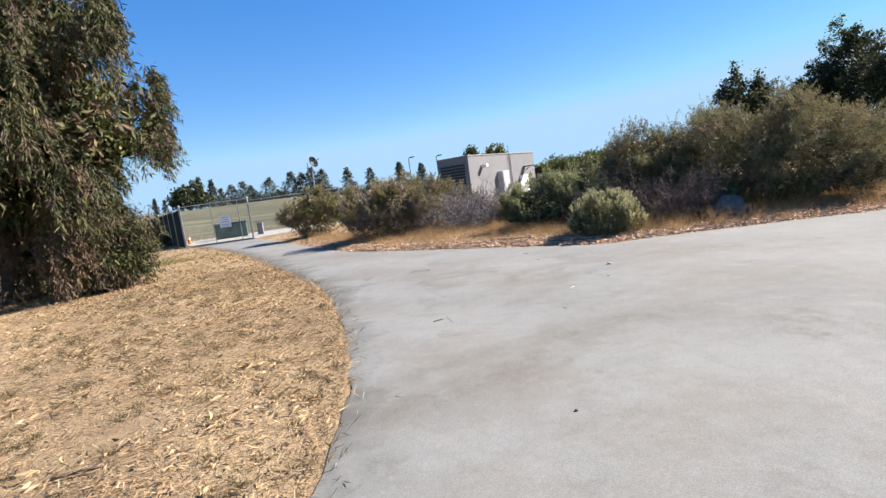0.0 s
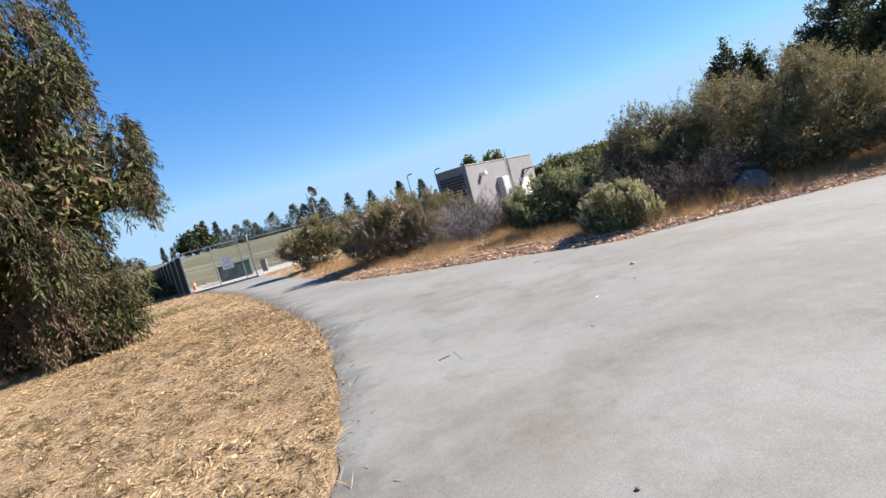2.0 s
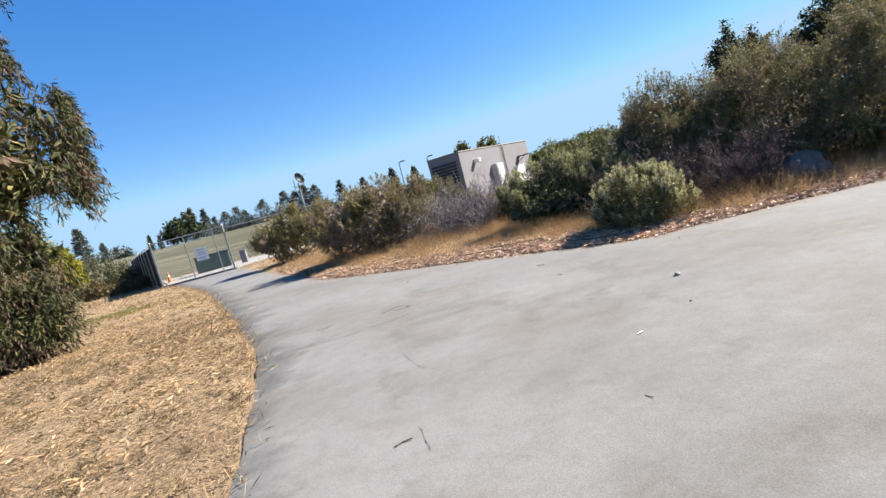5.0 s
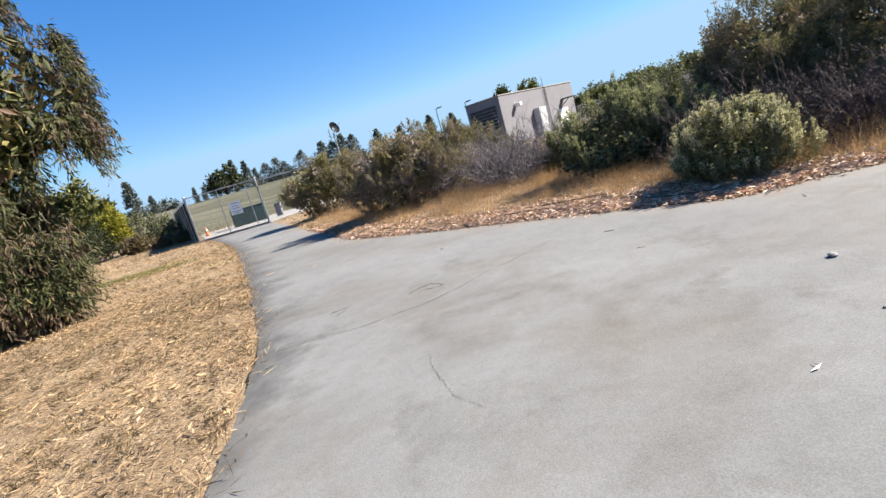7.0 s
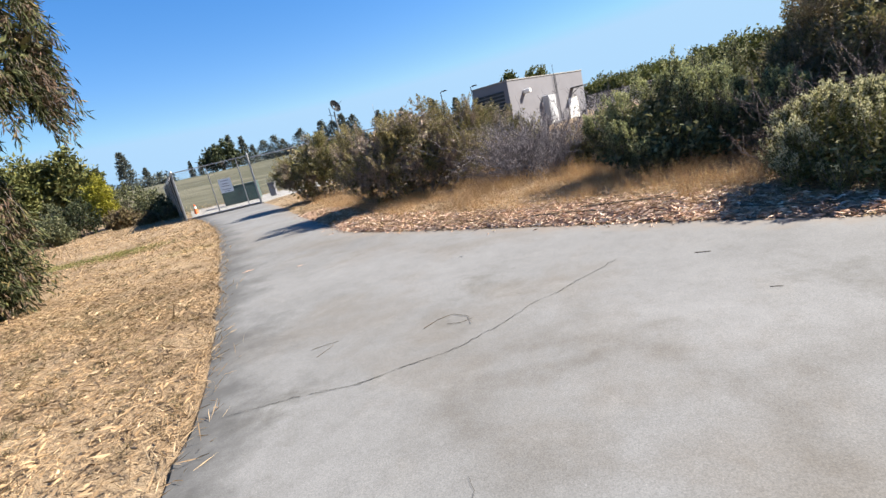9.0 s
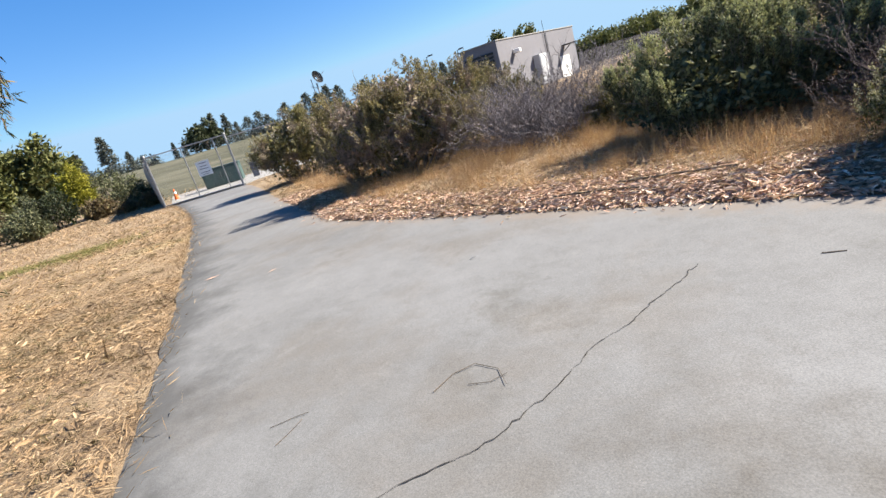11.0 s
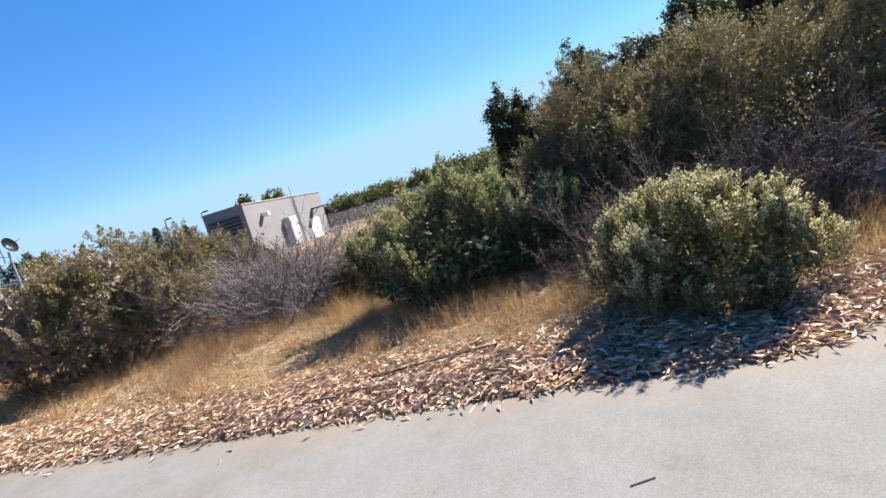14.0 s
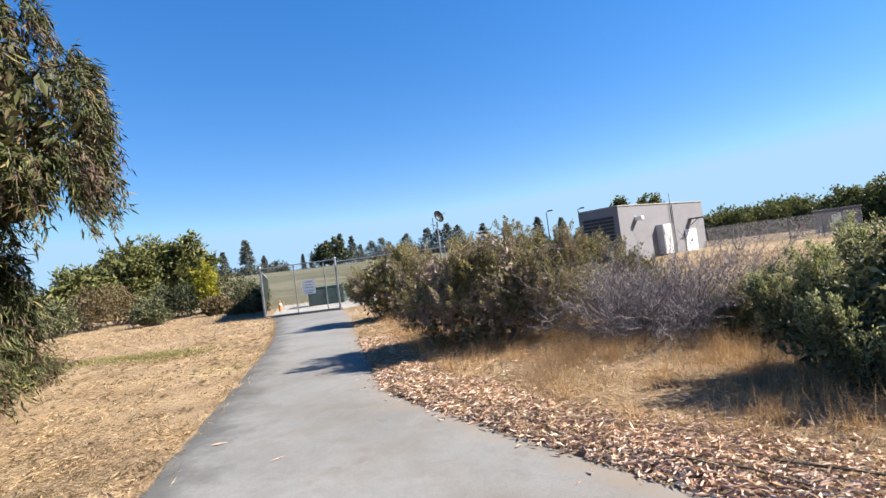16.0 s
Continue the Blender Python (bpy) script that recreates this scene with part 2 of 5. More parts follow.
M_PALETIP = leaf_material("pale_tip_leaf", (0.32, 0.32, 0.19), (0.48, 0.465, 0.31), (0.63, 0.6, 0.44), (0.8, 0.74, 0.58), 0.25, through_light=0.3, tone=1.16)
M_GREENTIP = leaf_material("green_tip_leaf", (0.19, 0.21, 0.11), (0.29, 0.315, 0.17), (0.39, 0.405, 0.235), (0.42, 0.4, 0.25), 0.2, through_light=0.32, tone=1.2)
M_OLIVETIP = leaf_material("olive_tip_leaf", (0.13, 0.115, 0.06), (0.2, 0.175, 0.09), (0.26, 0.23, 0.12), (0.28, 0.22, 0.15), 0.2, tone=1.35)
M_STUCCO = plain_material("grey_stucco", (0.262, 0.255, 0.278), 0.9, vary=0.08, scale=0.6, grain=14, bump=0.4)
M_DARKMETAL = plain_material("dark_metal", (0.05, 0.05, 0.055), 0.5, 0.3)
M_CONCRETE = plain_material("concrete", (0.42, 0.4, 0.37), 0.9, vary=0.12, scale=1.5)
M_FENCE = plain_material("weathered_wire", (0.15, 0.14, 0.155), 0.7, 0.2)
M_STONE = plain_material("grey_boulder", (0.16, 0.15, 0.14), 0.9, vary=0.3, scale=5, bump=0.8)

# ---------------------------------------------------------------- mesh helpers


def link_mesh(name, mesh, material, parent=None):
    ob = new(name, mesh)
    mesh.materials.append(material)
    if parent:
        ob.parent = parent
    return ob


def part(name, bm, material, parent=None, label=""):
    """Links a bmesh as one mesh object under a thing or a part."""
    mesh = bpy.data.meshes.new(name)
    bm.to_mesh(mesh)
    bm.free()
    ob = link_mesh(name, mesh, material, parent)
    if label:
        ob["label"] = label
    return ob


def np_mesh(name, verts, faces, material, parent=None, smooth=False):
    """A mesh from arrays; every face has the same number of corners."""
    verts, faces = np.asarray(verts, np.float32), np.asarray(faces, np.int32)
    mesh = bpy.data.meshes.new(name)
    n, k = faces.shape
    mesh.vertices.add(len(verts))
    mesh.vertices.foreach_set("co", verts.ravel())
    mesh.loops.add(n * k)
    mesh.loops.foreach_set("vertex_index", faces.ravel())
    mesh.polygons.add(n)
    mesh.polygons.foreach_set("loop_start", np.arange(n, dtype=np.int32) * k)
    if smooth:
        mesh.polygons.foreach_set("use_smooth", np.ones(n, bool))
    mesh.update(calc_edges=True)
    return link_mesh(name, mesh, material, parent)


def empty(name, x, y, z=0.0, turn=0.0):
    ob = new(name)
    ob.empty_display_size = 0.2
    ob.matrix_basis = pose(x, y, z, 0, 0, turn)
    return ob


def box(bm, x0, x1, y0, y1, z0, z1, bevel=0.0):
    m = Matrix.Translation(((x0 + x1) / 2, (y0 + y1) / 2, (z0 + z1) / 2)) @ Matrix.Diagonal((x1 - x0, y1 - y0, z1 - z0, 1))
    made = bmesh.ops.create_cube(bm, size=1, matrix=m)
    if bevel:
        edges = list({e for v in made["verts"] for e in v.link_edges})
        bmesh.ops.bevel(bm, geom=edges, offset=bevel, segments=2, affect="EDGES", profile=0.5)
    return bm


def tube(bm, a, b, r0, r1=None, sides=10):
    a, b = Vector(a), Vector(b)
    r1 = r0 if r1 is None else r1
    d = b - a
    m = Matrix.Translation((a + b) / 2) @ d.to_track_quat("Z", "Y").to_matrix().to_4x4()
    bmesh.ops.create_cone(bm, cap_ends=True, segments=sides, radius1=r0, radius2=r1, depth=d.length, matrix=m)
    return bm


def unit(v):
    return v / np.maximum(np.linalg.norm(v, axis=-1, keepdims=True), 1e-9)


def leaf_arrays(rng, p, d, length, width, fold=0.25):
    """Folded pointed leaves: base points p, directions d, sizes; two triangles each."""
    n = len(p)
    d = unit(d)
    side = unit(np.cross(d, rng.normal(size=(n, 3))))
    up = np.cross(d, side)
    length, width = np.broadcast_to(length, n)[:, None], np.broadcast_to(width, n)[:, None]
    mid = p + d * length * 0.45 + up * width * fold
    v = np.stack([p, mid + side * width * 0.5, p + d * length, mid - side * width * 0.5], 1).reshape(-1, 3)
    i = np.arange(n)[:, None] * 4
    f = np.concatenate([i + np.array([[0, 1, 2]]), i + np.array([[0, 2, 3]])])
    return v, f


def blade_arrays(rng, p, d, length, width):
    """Thin straight blades, one triangle each."""
    n = len(p)
    d = unit(d)
    side = unit(np.cross(d, rng.normal(size=(n, 3)))) * np.broadcast_to(width, n)[:, None] * 0.5
    tip = p + d * np.broadcast_to(length, n)[:, None]
    v = np.stack([p - side, p + side, tip], 1).reshape(-1, 3)
    return v, np.arange(n * 3).reshape(-1, 3)


def stick_arrays(points, radii):
    """Three-sided tapered sticks: points (n, k, 3), radii (n, k)."""
    n, k, _ = points.shape
    d = unit(np.gradient(points, axis=1))
    ref = np.where(np.abs(d[..., 2:3]) > 0.9, np.array([1.0, 0, 0]), np.array([0, 0, 1.0]))
    a = unit(np.cross(d, ref))
    b = np.cross(d, a)
    ring = [points + radii[..., None] * (a * math.cos(t) + b * math.sin(t)) for t in (0, 2.094, 4.189)]
    v = np.stack(ring, 2).reshape(-1, 3)
    base = (np.arange(n)[:, None] * k + np.arange(k - 1)[None]).reshape(-1, 1) * 3
    f = np.concatenate([base + np.array([[s, (s + 1) % 3, 3 + (s + 1) % 3, 3 + s]]) for s in range(3)])
    return v, f


def lump(dirs, seed, amount=0.22, freq=2.2):
    """A lumpy factor over directions, for uneven outlines."""
    off = Vector((seed * 7.1, seed * 3.7, seed * 1.3))
    return np.array([1 + amount * (noise.noise(Vector(d) * freq + off) + 0.5 * noise.noise(Vector(d) * freq * 2.3 + off)) * 1.4 for d in dirs])


def crown_tips(rng, count, radii, centre_z, seed, floor=0.05, inner=0.45, amount=0.22, freq=2.2, skirt=0.35, clumps=0, puff=0.3, tall=1.0):
    """Branch tips that fill the outer part of a lumpy dome down to the ground; local to the base."""
    if clumps:
        c, cd = crown_tips(rng, clumps, tuple(r - 0.75 * puff * k for r, k in zip(radii, (1, 1, tall))), centre_z, seed, floor + puff * 0.4, 0.8, amount, freq, skirt)
        own = rng.integers(0, clumps, count)
        size = rng.uniform(0.65, 1.3, clumps)[own]
        e = unit(rng.normal(size=(count, 3)) + cd[own] * 0.7 + np.array([0, 0, 0.25]))
        p = c[own] + e * (puff * size * rng.random(count) ** 0.35)[:, None] * np.array([1, 1, tall])
        p[:, 2] = np.maximum(p[:, 2], floor + rng.random(count) * 0.1)
        return p, unit(e + cd[own] * 0.5)
    d = unit(rng.normal(size=(count, 3)))
    d[:, 2] = np.abs(d[:, 2])
    low = rng.random(count) < skirt
    d[low, 2] *= -rng.random(low.sum()) * 0.9
    d = unit(d)
    r = inner + (1 - inner) * rng.random(count) ** 0.4
    squash = np.where(d[:, 2] > 0, radii[2], centre_z * 1.15)
    p = d * np.c_[np.full(count, radii[0]), np.full(count, radii[1]), squash] * (r * lump(d, seed, amount, freq))[:, None]
    p[:, 2] = np.maximum(p[:, 2] + centre_z, floor + rng.random(count) * 0.1)
    return p, d


def shrub(name, x, y, radii, height, seed, leaf_mat, twig_mat, tips, per_tip, leaf, spread=0.12, droop=0.0, label="", category="shrub", group="",
          turn=0.0, low=0.3, amount=0.22, freq=2.2, inner=0.5, stems=40, z=0.0, fill=1500, fill_leaf=(0.14, 0.07), loose=1.0, wisps=0, skirt=0.16, stem_r=1.0, tip_mat=None, tip_leaves=18, clumps=0, puff=0.3, spikes=0, plume=None, lift=1.0):
    """A shrub: stems from the base to the tips, leaves clustered along the last twig of each tip, coarser leaves within."""
    rng = np.random.default_rng(seed)
    root = empty(name, x, y, z, turn)
    centre_z = height * low
    p, d = crown_tips(rng, tips, (radii[0], radii[1], height - centre_z), centre_z, seed, amount=amount, freq=freq, inner=inner, skirt=skirt, clumps=clumps, puff=puff)
    if wisps:
        reach = rng.uniform(1.03, 1.16, wisps)
        p[:wisps] = (p[:wisps] - np.array([0, 0, centre_z])) * reach[:, None] + np.array([0, 0, centre_z])
        p[:wisps, 2] = np.maximum(p[:wisps, 2], 0.1)
    pick = rng.choice(tips, min(stems, tips), replace=False)
    end = p[pick]
    base = np.c_[end[:, :2] * 0.3 + rng.normal(size=(len(pick), 2)) * 0.08, np.full(len(pick), -0.05)]
    t = np.linspace(0, 1, 6)[None, :, None]
    bend = np.c_[end[:, :2] * 0.1, height * 0.1 * np.ones(len(pick))][:, None] * (t * (1 - t) * 2)
    pts = base[:, None] * (1 - t) + end[:, None] * t + bend + rng.normal(size=(len(pick), 6, 3)) * 0.05 * t
    rad = np.linspace(0.014, 0.003, 6)[None] * rng.uniform(0.6, 1.3, (len(pick), 1)) * max(0.7, height / 2) * stem_r
    td = unit(d * np.array([1, 1, 0.8]) + np.array([0, 0, 0.45 - droop]) + rng.normal(size=d.shape) * 0.35)
    tl = spread * rng.uniform(1.2, 2.8, tips)
    if plume:
        td = unit(d * np.array([0.55, 0.55, 0.35]) + np.array([0, 0, lift]) + rng.normal(size=d.shape) * 0.2)
        tl = plume[0] * rng.uniform(0.6, 1.35, tips)
    t3 = np.linspace(0, 1, 3)[None, :, None]
    tp = p[:, None] + (td * tl[:, None])[:, None] * (t3 - 0.6)
    if spikes:
        high = np.argsort(-p[:, 2])[:tips // 3]
        sp = p[rng.choice(high, spikes, replace=False)]
        out = unit(np.c_[sp[:, :2] * 0.25 + rng.normal(size=(spikes, 2)) * 0.25, np.ones(spikes)])
        t6 = np.linspace(-0.4, 1, 6)[None, :, None]
        pts = np.concatenate([pts, sp[:, None] + out[:, None] * t6 * rng.uniform(0.25, 0.6, spikes)[:, None, None] + rng.normal(size=(spikes, 6, 3)) * 0.01])
        rad = np.concatenate([rad, np.linspace(0.006, 0.0025, 6)[None] * np.ones((spikes, 1))])
    v1, f1 = stick_arrays(pts, rad)
    v2, f2 = stick_arrays(tp, np.linspace(0.004, 0.0015, 3)[None] * np.ones((tips, 1)))
    np_mesh("stem_tangle", np.concatenate([v1, v2]), np.concatenate([f1, f2 + len(v1)]), twig_mat, root)
    n = tips * per_tip
    own = np.repeat(np.arange(tips), per_tip)
    s = rng.uniform(-0.75, 0.5, n)
    q = p[own] + td[own] * (tl[own] * s)[:, None] + rng.normal(size=(n, 3)) * spread * 0.35 * loose
    if plume:                                   # leaves whorled closely round each upright shoot
        s = rng.uniform(-1.0, 0.4, n)
        ray = unit(np.cross(td[own], rng.normal(size=(n, 3))))
        q = p[own] + td[own] * (tl[own] * s)[:, None] + ray * (plume[1] * np.sqrt(rng.random(n)) * (1.0 - 0.75 * np.clip(s / 0.4, 0, 1)))[:, None]
    q[:, 2] = np.maximum(q[:, 2], 0.02)
    ld = td[own] + ray * 0.8 + rng.normal(size=(n, 3)) * 0.25 if plume else td[own] * 0.8 + rng.normal(size=(n, 3)) * 0.7 - np.array([0, 0, droop])
    size = rng.uniform(0.55, 1.3, n)
    v, f = leaf_arrays(rng, q, ld, leaf[0] * size, leaf[1] * size)
    if fill:
        fp, fd = crown_tips(rng, fill, (radii[0], radii[1], height - centre_z), centre_z, seed, amount=amount, freq=freq, inner=0.3, skirt=0.5)
        fp = (fp - np.array([0, 0, centre_z])) * 0.8 + np.array([0, 0, centre_z])
        fp[:, 2] = np.maximum(fp[:, 2], 0.05)
        v3, f3 = leaf_arrays(rng, fp, rng.normal(size=(fill, 3)), fill_leaf[0], fill_leaf[1])
        v, f = np.concatenate([v, v3]), np.concatenate([f, f3 + len(v)])
    np_mesh("foliage", v, f, leaf_mat, root)
    if tip_mat:
        top = np.flatnonzero((d[:, 2] > -0.1) & (np.linalg.norm((p - np.array([0, 0, centre_z])) / np.array([radii[0], radii[1], height - centre_z]), axis=1) > 0.8))
        own = np.repeat(top, tip_leaves)
        n = len(own)
        q = p[own] + td[own] * (tl[own] * rng.uniform(-0.15 if plume else 0.1, 0.5 if plume else 0.75, n))[:, None] + rng.normal(size=(n, 3)) * (plume[1] * 0.4 if plume else spread * 0.22)
        v, f = leaf_arrays(rng, q, td[own] + rng.normal(size=(n, 3)) * 0.6, leaf[0] * rng.uniform(0.5, 1.1, n), leaf[1] * 1.1)
        np_mesh("tip_growth", v, f, tip_mat, root)["label"] = "pale new growth at the branch tips"
    return tagged(root, label, category, group)


def bare_shrub(name, x, y, radii, height, seed, mat, stems, forks, label, r=0.006, rise=(0.35, 1.2)):
    """A leafless shrub: many thin stems that fork again and again."""
    rng = np.random.default_rng(seed)
    root = empty(name, x, y)
    d = unit(np.c_[rng.normal(size=(stems, 2)) * 0.75, rng.uniform(*rise, stems)])
    length = np.min(np.abs(np.array([radii[0], radii[1], height]) / np.maximum(np.abs(d), 0.15)), 1) * rng.uniform(0.55, 0.95, stems)
    k = 5
    t = np.linspace(0, 1, k)[None, :, None]
    start = np.c_[rng.normal(size=(stems, 2)) * np.array(radii) * 0.3, np.zeros(stems)]
    wob = np.cumsum(rng.normal(size=(stems, k, 3)) * 0.03, 1)
    main = start[:, None] + d[:, None] * (length[:, None, None] * t) + wob
    v, f = stick_arrays(main, np.linspace(r * 1.6, r * 0.5, k)[None] * np.ones((stems, 1)))
    vs, fs, off = [v], [f], len(v)
    cur, cd, cl = main, d, length
    for level, (count, rr) in enumerate(forks):
        own = np.repeat(np.arange(len(cur)), count)
        at = rng.integers(2, k, len(own))
        b = cur[own, at]
        nd = unit(cd[own] + rng.normal(size=(len(own), 3)) * 0.6 + np.array([0, 0, 0.15]))
        nl = cl[own] * rng.uniform(0.25, 0.5, len(own))
        nxt = b[:, None] + nd[:, None] * (nl[:, None, None] * t) + np.cumsum(rng.normal(size=(len(own), k, 3)) * 0.012, 1)
        nxt[..., 2] = np.maximum(nxt[..., 2], 0.01)
        v, f = stick_arrays(nxt, np.linspace(rr, rr * 0.4, k)[None] * np.ones((len(own), 1)))
        vs.append(v), fs.append(f + off)
        off += len(v)
        cur, cd, cl = nxt, nd, nl
    np_mesh("main_stem_tangle", vs[0], fs[0], mat, root)
    np_mesh("twig_tangle", np.concatenate(vs[1:]), np.concatenate(fs[1:]) - len(vs[0]), mat, root)
    return tagged(root, label, "shrub"), cur


def far_tree(name, x, y, height, width, seed, mat, label, z=0.0, leaves=5000, leaf=(0.5, 0.28), low=0.5, group="", trunk=0.25, amount=0.35, tips=260, spread=0.6, category="tree"):
    """A broad tree with trunk, limbs and a lumpy crown of leaf clumps."""
    rng = np.random.default_rng(seed)
    root = empty(name, x, y, z)
    cz = height * low
    p, d = crown_tips(rng, tips, (width / 2, width / 2, height - cz), cz, seed, floor=height * 0.12, inner=0.4, amount=amount, freq=2.0)
    limbs = rng.choice(tips, 14, replace=False)
    end = p[limbs]
    t = np.linspace(0, 1, 5)[None, :, None]
    base = np.c_[np.zeros((14, 2)), np.full(14, height * 0.22)]
    pts = base[:, None] * (1 - t) + end[:, None] * t + rng.normal(size=(14, 5, 3)) * 0.05 * height / 6 * t
    v, f = stick_arrays(pts, np.linspace(trunk * 0.5, 0.03, 5)[None] * np.ones((14, 1)))
    np_mesh("limb", v, f, M_BARK, root)
    bm = bmesh.new()
    tube(bm, (0, 0, -0.1), (0.05, 0.03, height * 0.4), trunk, trunk * 0.6)
    part("trunk", bm, M_BARK, root)
    per = max(1, leaves // tips)
    own = np.repeat(np.arange(tips), per)
    n = len(own)
    q = p[own] + rng.normal(size=(n, 3)) * spread * np.array([0.55, 0.55, 0.4])
    size = rng.uniform(0.6, 1.4, n)
    v, f = leaf_arrays(rng, q, d[own] * 0.5 + rng.normal(size=(n, 3)), leaf[0] * size, leaf[1] * size)
    np_mesh("crown", v, f, mat, root)
    return tagged(root, label, category, group)


def conifer(name, x, y, height, width, seed, label, z=0.0, tiers=16, group="", base=0.12, per=9, mat=None):
    """A conifer: a straight trunk and tiers of drooping boughs, with gaps."""
    rng = np.random.default_rng(seed)
    root = empty(name, x, y, z)
    bm = bmesh.new()
    tube(bm, (0, 0, -0.1), (0, 0, height * 0.98), height * 0.018, 0.02, 7)
    part("trunk", bm, M_BARK, root)
    h = np.repeat(np.linspace(base, 0.98, tiers), per) + rng.normal(size=tiers * per) * 0.015
    reach = width / 2 * (1.02 - h) ** 0.8 * rng.uniform(0.55, 1.15, len(h))
    a = rng.random(len(h)) * 2 * math.pi
    out = np.c_[np.cos(a), np.sin(a), rng.uniform(-0.25, 0.25, len(h))]
    k = 12
    own = np.repeat(np.arange(len(h)), k)
    s = rng.random(len(own)) ** 0.7
    q = np.c_[np.zeros((len(own), 2)), h[own] * height] + out[own] * (reach[own] * s)[:, None] + rng.normal(size=(len(own), 3)) * width * 0.02
    ld = out[own] + rng.normal(size=(len(own), 3)) * 0.55
    size = rng.uniform(0.6, 1.3, len(own)) * height * 0.065
    v, f = leaf_arrays(rng, q, ld, size, size * 0.5)
    np_mesh("foliage", v, f, mat or M_HAZED_CONIFER, root)
    return tagged(root, label, "tree", group)


# ---------------------------------------------------------------- plan
# edge of the asphalt against the mown grass, from the gate back past the start
GRASS_EDGE = np.array([(-14.95, 29.3), (-12.0, 25.2), (-8.9, 20.6), (-5.75, 15.0), (-3.95, 11.7), (-3.1, 10.05), (-2.2, 8.3), (-1.85, 7.2), (-1.45, 6.05),
                       (-1.2, 5.1), (-0.92, 3.8), (-0.85, 2.95), (-0.83, 2.3), (-0.95, 0.5), (-1.4, -2.5), (-2.6, -6.5), (-5.0, -12.0), (-9.0, -20.0)])
# far side: from behind the camera round the right-hand road, then the island back to the gate
FAR_EDGE = np.array([(2.0, -20.0), (4.5, -10.0), (5.2, -3.0), (6.4, 1.5), (8.0, 4.6), (9.6, 6.6), (11.6, 9.2), (16.0, 13.0), (21.5, 17.2), (34.0, 28.2), (52, 45), (50.0, 47.0),
                     (38.5, 35.0), (17.5, 16.8), (12.6, 12.6), (9.6, 10.0), (8.4, 9.1), (7.6, 8.85), (6.0, 9.1), (4.6, 9.25), (3.5, 9.3), (2.75, 9.3), (2.15, 9.85), (1.5, 10.4), (0.8, 11.0),
                     (-0.17, 11.85), (-0.9, 12.45), (-1.65, 13.15), (-2.35, 13.75), (-2.85, 14.3), (-3.3, 15.1), (-4.4, 17.2), (-5.75, 19.5), (-8.9, 25.6), (-11.35, 29.75)])


def dense(line, step):
    out = []
    for a, b in zip(line[:-1], line[1:]):
        n = max(1, int(np.linalg.norm(b - a) / step))
        out += [a + (b - a) * i / n for i in range(n)]
    return np.array(out + [line[-1]])


def rounded(line, times=2):
    for _ in range(times):
        a, b = line[:-1], line[1:]
        mid = np.stack([a * 0.75 + b * 0.25, a * 0.25 + b * 0.75], 1).reshape(-1, 2)
        line = np.concatenate([line[:1], mid, line[-1:]])
    return line


def distance(p, line):
    """Distance of points (n, 2) to a polyline."""
    best = np.full(len(p), 1e9)
    for a, b in zip(line[:-1], line[1:]):
        ab = b - a
        t = np.clip(((p - a) @ ab) / max(ab @ ab, 1e-9), 0, 1)
        best = np.minimum(best, np.linalg.norm(p - a - t[:, None] * ab, axis=1))
    return best


def inside(p, poly):
    c = np.zeros(len(p), bool)
    j = len(poly) - 1
    for i in range(len(poly)):
        (xi, yi), (xj, yj) = poly[i], poly[j]
        if yi != yj:
            c ^= ((yi > p[:, 1]) != (yj > p[:, 1])) & (p[:, 0] < (xj - xi) * (p[:, 1] - yi) / (yj - yi) + xi)
        j = i
    return c


GRASS_EDGE, FAR_EDGE = rounded(GRASS_EDGE), rounded(FAR_EDGE, 1)
ROAD = np.concatenate([GRASS_EDGE, FAR_EDGE])


def terrain(x, y):
    """Height of the land: level round the road, rising to a low field beyond the gate."""
    x, y = np.asarray(x, float), np.asarray(y, float)
    r = np.hypot(x, y - 8)
    az = np.degrees(np.arctan2(x, y - 8))
    rise = np.clip((r - 36) / 95, 0, 1)
    side = np.clip((4 - az) / 22, 0, 1) * np.clip((az + 120) / 40, 0, 1)
    dip = np.clip((r - 14) / 25, 0, 1) * np.clip((az + 2) / 6, 0, 1) * np.clip((60 - az) / 25, 0, 1)
    return rise * rise * (3 - 2 * rise) * 4.5 * side - 0.45 * dip


